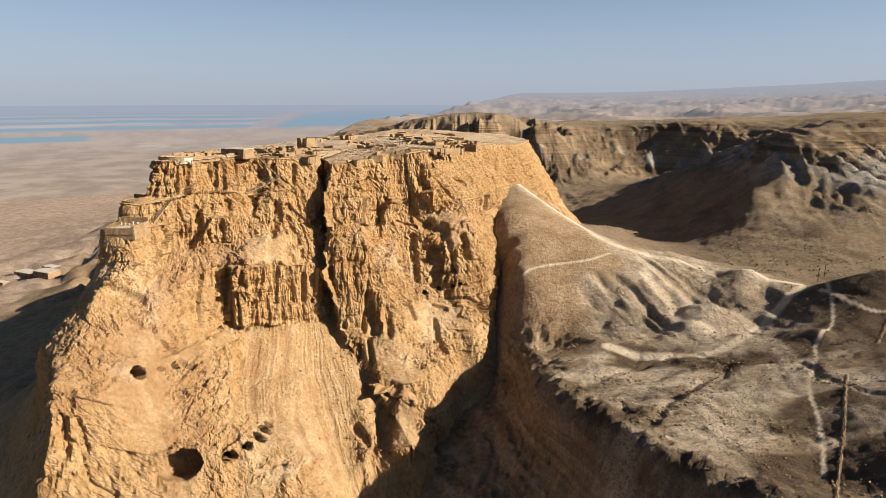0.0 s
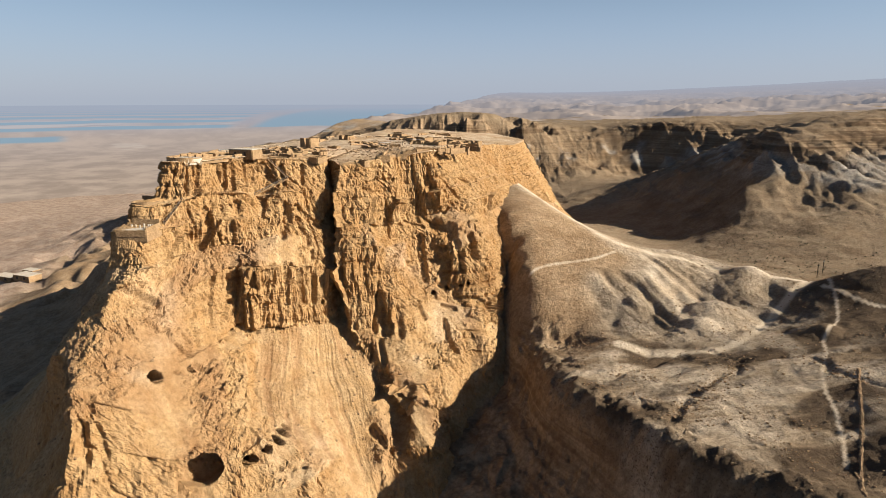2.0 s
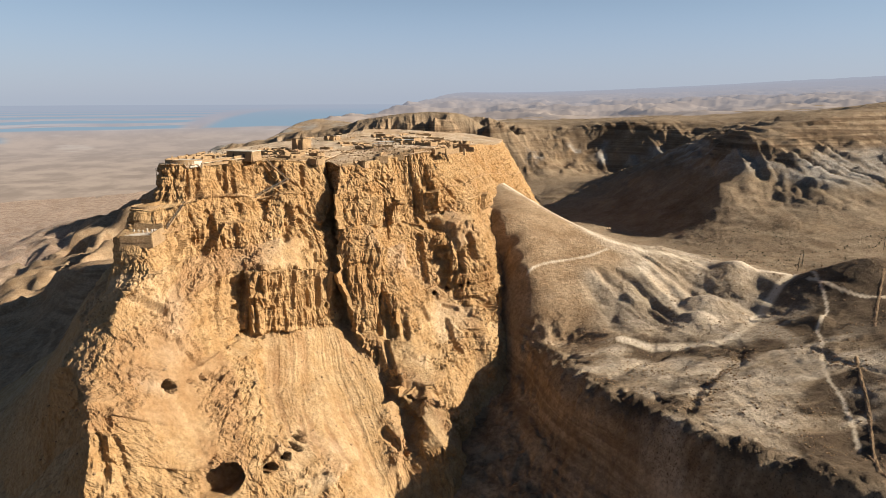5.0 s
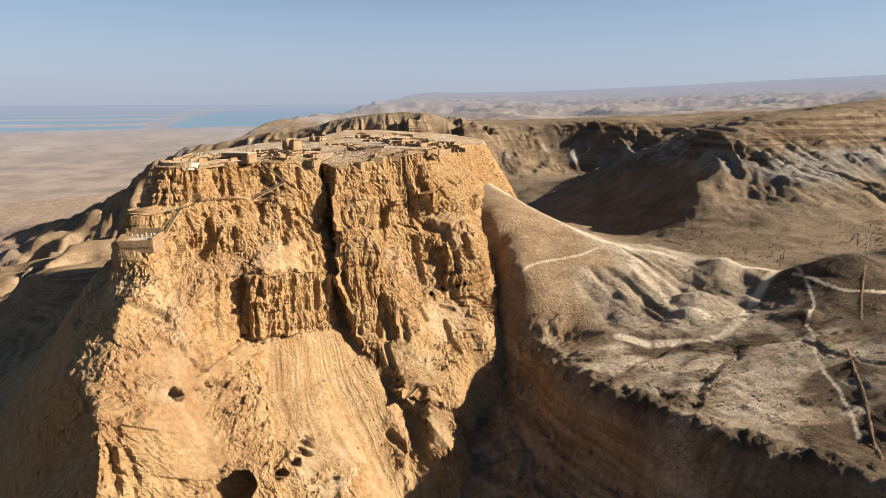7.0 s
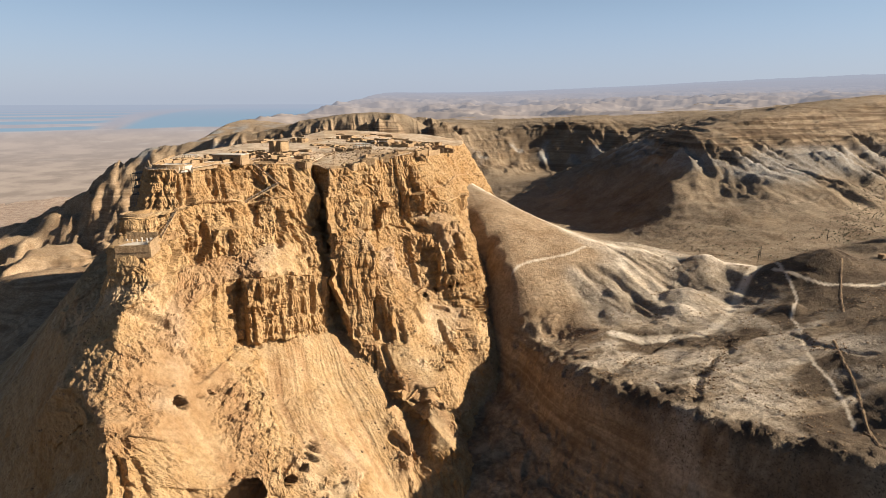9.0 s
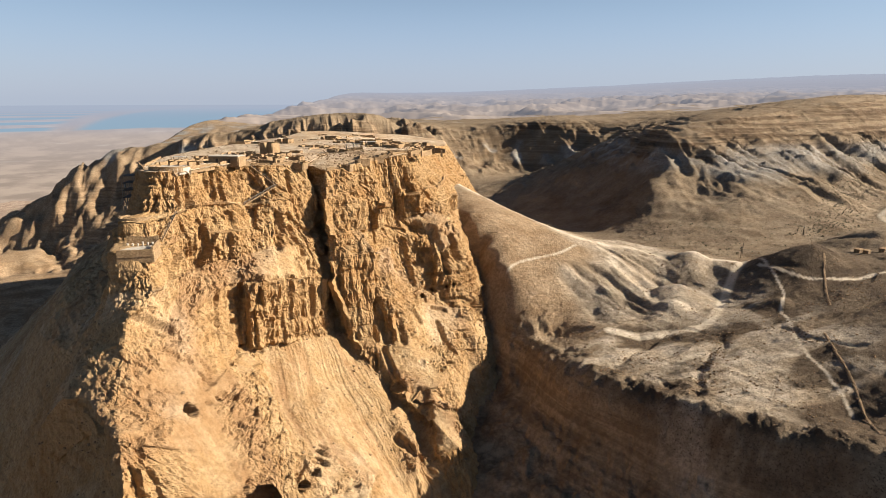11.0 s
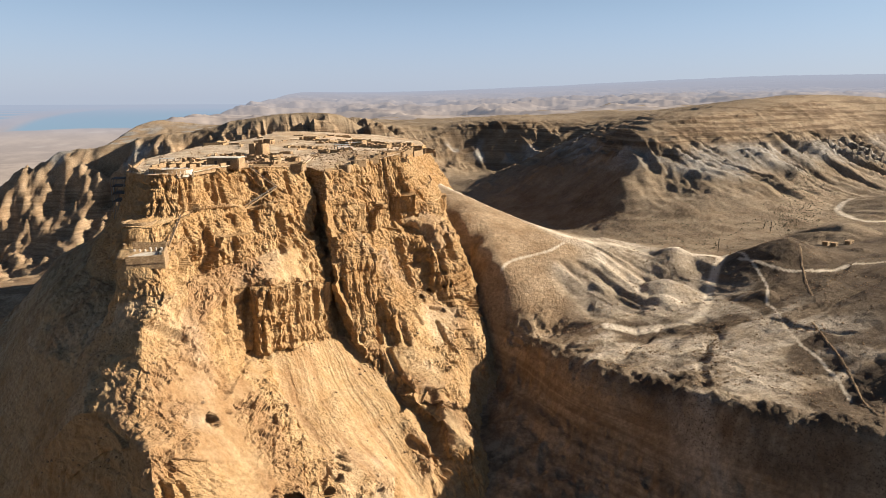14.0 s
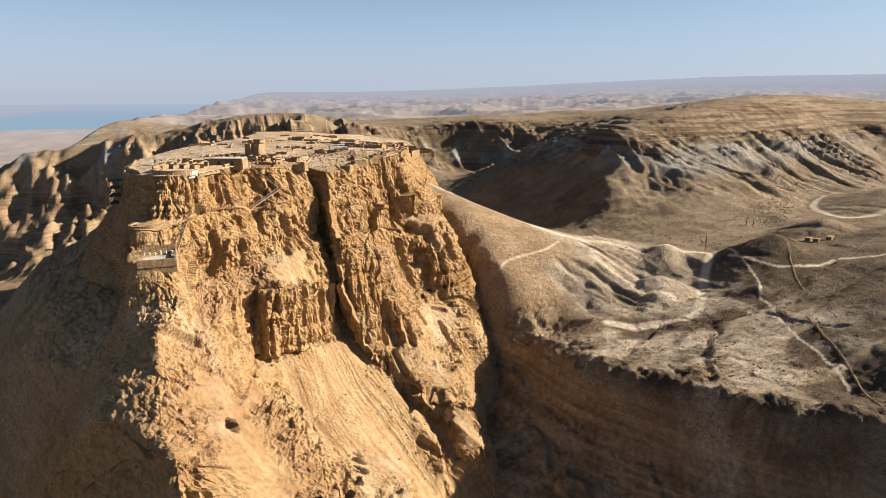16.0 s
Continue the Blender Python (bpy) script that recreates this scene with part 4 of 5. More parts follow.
    # far canyon walls: their shade is put into the colour as darker brown
    umber = np.maximum(umber, rise * smooth(40, 170, x) * smooth(930, 1050, y) * (1 - low) * (0.15 + 0.4 * smooth(0.4, 0.6, patch)))
    mask(me, "plain", plain.ravel())
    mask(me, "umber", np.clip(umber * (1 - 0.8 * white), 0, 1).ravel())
    mask(me, "track", track)
    mask(me, "chalk", np.maximum(np.maximum(chalk, hills * smooth(440, 425, z) * 0.1), plain * smooth(0.62, 0.72, patch) * smooth(1500, 1000, d)).ravel())
    mask(me, "white", white.ravel())
    ramp_ochre = ramp_zone * (0.6 + 0.4 * patch)
    gorge = np.maximum(smooth(80, 60, x) * smooth(450, 420, y) * smooth(385, 375, z), smooth(372, 364, z) * smooth(330, 250, x) * (1 - low))
    # strata: rock beds, and darker bands in the hill's rib furrows
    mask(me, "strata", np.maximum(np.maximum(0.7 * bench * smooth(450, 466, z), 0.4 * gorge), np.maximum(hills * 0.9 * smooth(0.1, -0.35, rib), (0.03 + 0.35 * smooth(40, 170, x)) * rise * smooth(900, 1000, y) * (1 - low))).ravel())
    mask(me, "ochre", np.maximum(np.maximum(np.maximum(ramp_ochre, np.maximum(0.85 * east, 0.15 * cap)), 0.95 * gorge), np.maximum(low * smooth(195, 235, z) * smooth(1700, 1200, d) * 0.85, wall * 0.35 + rise * smooth(900, 1000, y) * (0.2 + 0.6 * smooth(170, 40, x)))).ravel())
    mask(me, "stony", np.clip((1 - plain) * (1 - 0.8 * gorge) * (0.5 + smooth(0.45, 0.7, patch2)) + 0.45 * smooth(5, 2, chan) + 0.9 * brink, 0, 2).ravel())
    return tagged(new("ground", me), "barren brown desert ground with gullies, chalky marl and dusty tracks", "ground", kind="structure")


def lowland(az, d):
    """1 on the plain by the lake, 0 on the uplands; bearings from +y to the right."""
    edge = np.interp(d, [0, 900, 1800, 3000, 5000, 9000, 30000], np.radians([-38, -26, -11, -4, 1.0, 4.5, 7]))
    return smooth(0.03, -0.05, az - edge)


def far_height(az, d, low):
    x, y = -80 + d * np.sin(az), 15 + d * np.cos(az)
    plain = 185 - 183 * smooth(1500, 9000, d)
    lift = np.interp(d, [0, 2500, 4000, 6000, 9000, 15000, 25000, 40000], [470, 440, 452, 490, 535, 610, 730, 900])
    lift = lift + smooth(0.2, 0.9, az) * np.interp(d, [0, 2500, 4000, 12000, 25000, 40000], [0, 50, 50, 130, 450, 900])
    rough = smooth(1900, 3500, d) * (np.interp(d, [0, 3000, 5000, 9000, 25000], [25, 75, 95, 70, 80]))
    scale = np.interp(d, [0, 3000, 10000, 30000], [350, 500, 1500, 4000])
    upland = lift + rough * (fbm(x / 520, y / 520, d * 0, 5, 62, 0.5, ridged=True) * 0.75 * smooth(70000, 15000, d) + fbm(x / 3500, y / 3500, d * 0, 4, 66) * 0.6 - 0.35)
    return plain * low + upland * (1 - low)


def build_far_land():
    az = np.radians(np.arange(-75, 95, 0.14))
    r = 2350 * np.exp(np.linspace(0, math.log(60000 / 2350), 150))
    a, d = np.meshgrid(az, r)
    low = lowland(a, d)
    z = far_height(a, d, low)
    x, y = EYE0[0] + d * np.sin(a), EYE0[1] + d * np.cos(a)
    deg = np.degrees(a)
    z = z - 4 * smooth(2900, 2400, d) * 3
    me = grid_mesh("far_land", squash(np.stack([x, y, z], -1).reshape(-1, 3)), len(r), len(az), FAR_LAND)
    km = d / 1000 * (1 + 0.05 * fbm(deg / 6, d / 6000, d * 0, 3, 81))
    shore = 12.4 + 0.9 * fbm(deg / 3, d / 9000, d * 0, 3, 82)
    sea = smooth(-14.5, -13.0, deg - 0.28 * (km - 13)) * smooth(shore, shore + 0.4, km)
    pans = smooth(-15.0, -16.5, deg - 0.22 * (km - 13)) * smooth(12.2, 12.8, km)
    strips = smooth(-0.25, 0.15, np.sin(km * 1.55 + 0.4)) * pans
    pond = smooth(-27.5, -29, deg) * smooth(9.2, 9.5, km) * smooth(10.9, 10.5, km)
    water = np.clip(sea + strips + pond, 0, 1) * low
    salt = np.clip(pans * (1 - strips) * smooth(0.1, 0.5, fbm(deg / 5, km * 2, d * 0, 3, 83) + 0.3) + smooth(0.35, 0.6, fbm(deg / 4, km * 1.2, d * 0, 4, 84)) * 0.6 * smooth(4, 8, km), 0, 1) * low
    mask(me, "water", water.ravel())
    mask(me, "salt", (salt * (1 - water)).ravel())
    # tint and strength of the painted haze, by distance
    mask(me, "warm_haze", (low * smooth(16000, 9000, d)).ravel())
    mask(me, "horizon_haze", (0.95 * smooth(14000, 42000, d) * np.where(low > 0.5, 1, 0.55)).ravel())
    mask(me, "haze_glow", (1 - np.exp(-(d - 1500) / np.where(low > 0.5, 7000, 5000))).ravel())
    return tagged(new("backdrop_far_land", me), "far desert plain, salt lake and mountain ridges, haze put in as glow", "backdrop", kind="structure")


GROUND_SHEET = build_ground()
BACKDROP = build_far_land()

# ---------------------------------------------------------------- materials of built things
def masonry_material(name, dark, light):
    m, nt, b = node_material(name)
    courses = ramp(nt, noise_node(nt, 1.2, 5, (1, 1, 2.6)), 0.35, 0.65)
    blotch = ramp(nt, noise_node(nt, 0.25, 5), 0.35, 0.65)
    col = mix(nt, courses, dark, light)
    col = mix(nt, times(nt, blotch, 0.35), col, tuple(c * 0.6 for c in dark))
    nt.links.new(col, b.inputs["Base Color"])
    b.inputs["Roughness"].default_value = 0.95
    b.inputs["Specular IOR Level"].default_value = 0.1
    bump(nt, b, noise_node(nt, 1.6, 6, (1, 1, 1.8)), 0.8, 0.35)
    return m


def plain_material(name, a, c, rough=0.8, metal=0.0):
    m, nt, b = node_material(name)
    nt.links.new(mix(nt, ramp(nt, noise_node(nt, 0.8, 6), 0.35, 0.65), a, c), b.inputs["Base Color"])
    b.inputs["Roughness"].default_value, b.inputs["Metallic"].default_value = rough, metal
    return m


STONE = masonry_material("tan_masonry", (0.19, 0.122, 0.066), (0.35, 0.242, 0.140))
PLASTER = masonry_material("pale_plaster", (0.416, 0.359, 0.287), (0.546, 0.495, 0.423))
CLOTH = plain_material("pale_shade_roof", (0.445, 0.445, 0.431), (0.532, 0.532, 0.517), 0.7)
DARKWOOD = plain_material("dark_timber", (0.036, 0.026, 0.018), (0.064, 0.047, 0.033), 0.8)
STEEL = plain_material("weathered_steel", (0.115, 0.100, 0.086), (0.172, 0.151, 0.128), 0.55, 0.6)
LEAF = plain_material("dry_shrub_leaf", (0.054, 0.054, 0.026), (0.093, 0.083, 0.043), 0.9)
BOULDER = masonry_material("weathered_boulder", (0.180, 0.118, 0.069), (0.302, 0.208, 0.126))
rng = random.Random(7)


def part(name, bm, material, parent=None, label=""):
    """Links a bmesh as one mesh object, under a thing or a part."""
    me = bpy.data.meshes.new(name)
    bm.to_mesh(me)
    bm.free()
    me.materials.append(material)
    ob = new(name, me)
    if parent:
        ob.parent = parent
    return tagged(ob, label)


def thing(name, x, y, z, turn, label, category, group=""):
    ob = new(name)
    ob.empty_display_size = 0.5
    ob.matrix_world = pose(x, y, z, 0, 0, turn)
    return tagged(ob, label, category, group)


def slab(bm, x0, y0, z0, x1, y1, z1, bevel=0.0):
    r = bmesh.ops.create_cube(bm, size=1)
    for v in r["verts"]:
        v.co = Vector((x0 + (v.co.x + 0.5) * (x1 - x0), y0 + (v.co.y + 0.5) * (y1 - y0), z0 + (v.co.z + 0.5) * (z1 - z0)))
    if bevel:
        bmesh.ops.bevel(bm, geom=[e for e in bm.edges if all(v in r["verts"] for v in e.verts)], offset=bevel, segments=1, affect="EDGES")
    return r["verts"]


def ruin_wall(x0, y0, x1, y1, height, thick=0.9, gap=None, wear=0.5):
    """A rubble wall from end to end with a broken top; gap: (from, to) of a doorway, as shares of its length."""
    bm = bmesh.new()
    length = math.hypot(x1 - x0, y1 - y0)
    ux, uy = (x1 - x0) / length, (y1 - y0) / length
    n = max(3, int(length / 1.1))
    rings, h = [], height
    for i in range(n + 1):
        f = i / n
        h = min(height, max(height * (1 - wear), h + rng.uniform(-0.45, 0.45) * wear * height * 0.6))
        top = 0.12 if gap and gap[0] < f < gap[1] else h
        cx, cy, w = x0 + ux * length * f, y0 + uy * length * f, thick / 2
        ring = []
        for side, z, k in ((-1, -2.2, 1.15), (-1, top * 0.55, 1.0), (-1, top, 0.85), (1, top * rng.uniform(0.94, 1.0), 0.85), (1, top * 0.55, 1.0), (1, -2.2, 1.15)):
            j = rng.uniform(-0.07, 0.07)
            ring.append(bm.verts.new((cx - uy * side * w * k + j, cy + ux * side * w * k + j, z)))
        rings.append(ring)
    for a, b in zip(rings, rings[1:]):
        for k in range(6):
            bm.faces.new((a[k], a[(k + 1) % 6], b[(k + 1) % 6], b[k]))
    bm.faces.new(rings[0])
    bm.faces.new(rings[-1][::-1])
    bmesh.ops.recalc_face_normals(bm, faces=bm.faces)
    return bm


def ruin_house(x, y, w, d, h, turn, rooms=2, roof="", label="", wear=0.5, name="stone_ruin", z=None, group="ruined stone buildings"):
    """A roofless or roofed stone building on the table top, with rooms side by side."""
    ob = thing(name, x, y, top_z(x, y) if z is None else z, turn - 20, label, "ruin", group)
    h = h if roof or h > 7 else 0.72 * h
    for a, b, c, e, gap in ((-w / 2, -d / 2, w / 2, -d / 2, (0.42, 0.58) if rooms % 2 else (0.2, 0.32)), (-w / 2, d / 2, w / 2, d / 2, None), (-w / 2, -d / 2, -w / 2, d / 2, None), (w / 2, -d / 2, w / 2, d / 2, None)):
        part("wall", ruin_wall(a, b, c, e, h, gap=gap if not roof else None, wear=wear), STONE, ob)
    for k in range(1, rooms):
        px = -w / 2 + w * k / rooms
        part("partition", ruin_wall(px, -d / 2, px, d / 2, h * 0.8, gap=(0.4, 0.6), wear=wear), STONE, ob)
    if roof:
        bm = bmesh.new()
        slab(bm, -w / 2 - 0.4, -d / 2 - 0.4, h + 0.02, w / 2 + 0.4, d / 2 + 0.4, h + 0.4, 0.08)
        part("roof", bm, {"pale": PLASTER, "cloth": CLOTH}[roof], ob, {"pale": "flat plastered roof", "cloth": "pale sheet roof"}[roof])
        # dark panels on the closed wall stand in for the shade inside doorways
        for f in (-0.22, 0.2):
            bm = bmesh.new()
            slab(bm, w * f - 0.7, -d / 2 - 0.62, -0.2, w * f + 0.7, -d / 2 - 0.5, 2.1)
            part("doorway", bm, DARKWOOD, ob, "dark panel in place of a shaded doorway")
    return ob


def shade_roof(x, y, w, d, h, turn, label):
    ob = thing("shade_canopy", x, y, top_z(x, y), turn, label, "canopy", "shade canopies")
    bm = bmesh.new()
    n = 6
    grid = [[bm.verts.new((-w / 2 + w * i / n, -d / 2 + d * j / 2, h - 0.35 * math.sin(math.pi * i / n) * (j == 1))) for j in range(3)] for i in range(n + 1)]
    for i in range(n):
        for j in range(2):
            bm.faces.new((grid[i][j], grid[i + 1][j], grid[i + 1][j + 1], grid[i][j + 1]))
    bmesh.ops.solidify(bm, geom=bm.faces[:], thickness=0.12)
    part("roof", bm, CLOTH, ob)
    for sx in (-0.46, 0, 0.46):
        for sy in (-0.46, 0.46):
            bm = bmesh.new()
            slab(bm, sx * w - 0.12, sy * d - 0.12, -1.0, sx * w + 0.12, sy * d + 0.12, h - 0.1)
            part("post", bm, STEEL, ob)
    return ob


# ---------------------------------------------------------------- on the table top
ruin_house(-127, 394, 17, 9, 3.4, -4, 2, "pale", "restored tan stone bathhouse with a flat pale roof", 0.05, "bathhouse")
ruin_house(-102, 477, 9.5, 9, 7.5, -14, 1, "", "square tan stone watchtower, roofless and tall", 0.08, "watchtower")
ruin_house(-125, 434, 19, 9, 3.6, -6, 3, "", "long roofless stone ruin with partition walls", 0.35)
ruin_house(-105, 411, 15, 10, 4.0, -8, 4, "", "cluster of roofless stone rooms near the cliff edge", 0.5)
ruin_house(-141, 434, 9, 8, 4.5, -6, 1, "", "small roofless block of tan masonry", 0.3)
ruin_house(-104, 432, 16, 9, 3.8, -8, 3, "", "roofless storehouse ruin with broken walls", 0.45)
ruin_house(-116, 452, 14, 8, 3.0, -10, 2, "", "low ruined stone rooms", 0.6)
ruin_house(-21, 545, 18, 13, 5.0, -12, 3, "", "large roofless palace ruin of tan stone", 0.3, "palace_ruin")
ruin_house(-11, 508, 20, 11, 4.2, -14, 4, "", "ruined palace wing with many small rooms", 0.5)
ruin_house(-54, 470, 15, 10, 3.0, -10, 3, "", "low ruin of tan stone rooms", 0.55)
ruin_house(-43, 633, 15, 10, 5.0, -8, 2, "", "ruined stone church with standing walls", 0.35, "church_ruin")
ruin_house(-87, 582, 10, 8, 5.5, -16, 1, "", "small tan stone house ruin", 0.25)
ruin_house(-58, 413, 8, 5, 2.6, -12, 2, "", "low stone room at the brink of the cliff", 0.3)
ruin_house(-45, 426, 8, 4.5, 2.6, 28, 2, "", "low stone room at the brink of the cliff", 0.3)
ruin_house(20, 560, 12, 9, 3.0, -20, 2, "", "stone gate ruin above the ramp", 0.45)
ruin_house(28, 548, 7, 6, 4.2, -20, 1, "", "stone gate ruin above the ramp", 0.2)
for i, (px, py, pw) in enumerate(((-33, 436, 6), (-26.5, 440, 5), (-21, 443.5, 5), (-14, 448, 6), (-6, 456, 6), (-1, 465, 6), (4, 476, 7), (10, 492, 7))):
    ruin_house(px, py, pw, 4, 2.2, 28 if i < 4 else 62, 1, "", "low casemate chamber along the cliff edge", 0.4, "casemate_ruin", group="casemate chambers")
for px, py, pw, pd, turn in ((-160, 462, 9, 4, -10), (-40, 500, 12, 6, -12), (-24, 528, 14, 5, -12), (-46, 466, 9, 5, -8)):
    shade_roof(px, py, pw, pd, 3.4, turn, "pale shade canopy on thin steel posts among ruins")

for k in range(30):
    px, py = rng.uniform(-146, -84), rng.uniform(402, 486)
    if abs(px + 129.5) < 13 and abs(py - 396) < 9:
        continue
    ruin_house(px, py, rng.uniform(5, 10), rng.uniform(4, 7), rng.uniform(1.6, 3.2), rng.uniform(-16, -2), rng.choice((1, 2)), "", "low roofless rubble rooms of tan stone", 0.65)
for k in range(20):
    px, py = rng.uniform(-75, 14), rng.uniform(482, 620)
    ruin_house(px, py, rng.uniform(5, 11), rng.uniform(4, 8), rng.uniform(1.4, 2.8), rng.uniform(-20, -6), rng.choice((1, 2, 3)), "", "low roofless rubble rooms of tan stone", 0.7)

stores = thing("storehouse_ruin", -151, 404, top_z(-151, 404), -8, "ruined storehouse of parallel sunlit stone walls", "ruin", "ruined stone buildings")
for k in range(7):
    part("wall", ruin_wall(-12 + k * 4.0, -13, -9.5 + k * 4.0, 13, 3.3, wear=0.25), STONE, stores)
part("wall", ruin_wall(-12.5, 13.4, 16, 13.4, 2.6, wear=0.4), STONE, stores)

for i in range(60):
    px, py = rng.uniform(-140, 20), rng.uniform(440, 720)
    if px < -160 + (py - 470) * 0.1 or abs(px + 21) < 14 and abs(py - 540) < 16:
        continue
    turn = rng.choice((-12, 78, -30, 50))
    L = rng.uniform(6, 18)
    ob = thing("wall_stub", px, py, top_z(px, py), turn, "low broken rubble wall on the table top", "wall", "low rubble walls")
    part("wall", ruin_wall(-L / 2, 0, L / 2, 0, rng.uniform(0.9, 2.2), wear=0.7), STONE, ob)

# edge wall of casemates along the rim
for k in range(3, 25):
    (ax, ay, az_), (bx, by, bz_) = RIM[k], RIM[k + 1]
    if k in (5, 11, 12, 13, 14):
        continue
    cx, cy = (ax + bx) / 2, (ay + by) / 2
    ix, iy = -62 - cx, 560 - cy
    il = math.hypot(ix, iy)
    off = 3.0
    ob = thing("rim_wall", cx + ix / il * off, cy + iy / il * off, top_z(cx + ix / il * off, cy + iy / il * off), math.degrees(math.atan2(by - ay, bx - ax)), "broken perimeter wall of rubble along the cliff edge", "wall", "perimeter wall")
    L = math.hypot(bx - ax, by - ay) * 0.9
    part("wall", ruin_wall(-L / 2, 0, L / 2, 0, 1.5, wear=0.8), STONE, ob)


# ---------------------------------------------------------------- the palace on its three terraces
def round_wall(radius, height, thick, a0, a1, base=-2.0):
    bm = bmesh.new()
    n = 28
    rings = []
    for i in range(n + 1):
        a = radians(a0 + (a1 - a0) * i / n)
        h = height * rng.uniform(0.85, 1.0)
        rings.append([bm.verts.new((math.cos(a) * r, math.sin(a) * r, z)) for r, z in ((radius, base), (radius, h), (radius - thick, h), (radius - thick, base))])
    for a, b in zip(rings, rings[1:]):
        for k in range(4):
            bm.faces.new((a[k], a[(k + 1) % 4], b[(k + 1) % 4], b[k]))
    bm.faces.new(rings[0])
    bm.faces.new(rings[-1][::-1])
    bmesh.ops.recalc_face_normals(bm, faces=bm.faces)
    return bm


def disc(radius, z0, z1, sides=32, a0=0, a1=360):
    bm = bmesh.new()
    ring = [(math.cos(radians(a0 + (a1 - a0) * i / sides)) * radius, math.sin(radians(a0 + (a1 - a0) * i / sides)) * radius) for i in range(sides)]
    lo = [bm.verts.new((px, py, z0)) for px, py in ring]
    hi = [bm.verts.new((px, py, z1)) for px, py in ring]
    bm.faces.new(hi)
    bm.faces.new(lo[::-1])
    for i in range(sides):
        j = (i + 1) % sides
        bm.faces.new((lo[i], lo[j], hi[j], hi[i]))
    return bm


upper = thing("upper_terrace", -154, 369, 497.0, -20, "pale plastered palace terrace with a half-round balcony wall", "terrace", "palace terraces")
part("floor", disc(10.5, -3.0, 0.25), PLASTER, upper, "pale plaster floor")
part("balcony_wall", round_wall(10.5, 1.3, 0.8, 150, 330), STONE, upper)
part("inner_wall", round_wall(7.2, 0.9, 0.7, 160, 320), STONE, upper)
for k in range(4):
    part("wall", ruin_wall(-9 + k * 5.2, 6, -9 + k * 5.2, 15, 1.9, wear=0.4), STONE, upper)
part("wall", ruin_wall(-10, 15, 9, 15, 2.2, wear=0.4), STONE, upper)

middle = thing("middle_terrace", -169, 345, 475.2, 0, "round stone palace terrace on a cliff step", "terrace", "palace terraces")
part("outer_ring", round_wall(7.5, 1.0, 1.0, 120, 400, -9), STONE, middle)
part("inner_ring", round_wall(4.6, 0.9, 0.8, 0, 360), STONE, middle)
part("floor", disc(7.0, -4, 0.15), STONE, middle)
part("wall", ruin_wall(-6, 10, 8, 9, 2.6, wear=0.5), STONE, middle)

lower = thing("lower_terrace", -164, 325, 464.6, -3, "square palace terrace with pale columns and painted walls", "terrace", "palace terraces")
bm = bmesh.new()
slab(bm, -9.5, -8.5, -5, 6.5, 8.5, 0.2, 0.15)
part("platform", bm, STONE, lower)
bm = bmesh.new()
slab(bm, -8.5, -7.4, 0.2, 3.0, 2.0, 0.4, 0.05)
part("floor", bm, PLASTER, lower, "pale plaster floor")
part("back_wall", ruin_wall(-8, 7, 6, 7.5, 4.5, wear=0.35), STONE, lower)
part("side_wall", ruin_wall(5.8, -8, 5.8, 7, 2.2, wear=0.5), STONE, lower)
part("front_wall", ruin_wall(-9, -8.3, 6, -8.3, 1.2, wear=0.4), STONE, lower)
for k in range(6):
    col = disc(0.45, 0, rng.uniform(0.9, 2.2), 12)
    bmesh.ops.translate(col, verts=col.verts, vec=(-7 + k * 2.2, 3.6, 0.2))
    part("column", col, PLASTER, lower)
for k in range(5):
    col = disc(0.42, 0, rng.uniform(1.2, 2.6), 12)
    bmesh.ops.translate(col, verts=col.verts, vec=(4.6, -6.5 + k * 2.1, 0.2))
    part("column", col, PLASTER, lower)


# ---------------------------------------------------------------- stairs on the cliff
def stair_flight(name, a, b, width, label):
    """Steps from a up to b with a rail on both sides."""
    a, b = Vector(a), Vector(b)
    run = Vector((b.x - a.x, b.y - a.y, 0))
    L = run.length
    ob = thing(name, a.x, a.y, a.z, math.degrees(math.atan2(run.y, run.x)), label, "stairs", "cliff stairs")
    n = max(6, int((b.z - a.z) / 0.34))
    bm = bmesh.new()
    for i in range(n):
        slab(bm, L * i / n, -width / 2, (b.z - a.z) * i / n - 0.3, L * (i + 1) / n + 0.05, width / 2, (b.z - a.z) * (i + 1) / n)
    part("steps", bm, STONE, ob)
    for side in (-1, 1):
        bm = bmesh.new()
        for i in range(0, n + 1, 4):
            px, pz = L * i / n, (b.z - a.z) * i / n
            slab(bm, px - 0.06, side * width / 2 - 0.06, pz, px + 0.06, side * width / 2 + 0.06, pz + 1.2)
        vs = slab(bm, 0, side * width / 2 - 0.07, 1.1, L, side * width / 2 + 0.07, 1.28)
        for v in vs:
            v.co.z += (b.z - a.z) * v.co.x / L
        part("railing", bm, STEEL, ob)
    return ob


def on_cliff(px, py, pz, out=1.2):
    """The nearest place on the rock, moved a little towards the open."""
    r = SHEET_TOP["rock"]
    d = ((r - (px, py, pz)) ** 2).sum(1)
    q = r[np.argmin(d)]
    return (float(q[0]) + out * 0.45, float(q[1]) - out * 0.9, float(q[2]))


A, B, C_ = on_cliff(-117, 379, 477), on_cliff(-104, 388, 484), on_cliff(-115, 396, 492.5)
stair_flight("stair_flight", A, (B[0], B[1], max(B[2], A[2] + 6)), 0.75, "stone stair flight with steel rails climbing the cliff")
stair_flight("stair_flight", (B[0], B[1], max(B[2], A[2] + 6)), (C_[0], C_[1], max(C_[2], B[2] + 7)), 0.75, "stone stair flight with steel rails climbing the cliff")
D_, E_ = on_cliff(-158, 338, 466), on_cliff(-152, 352, 476)
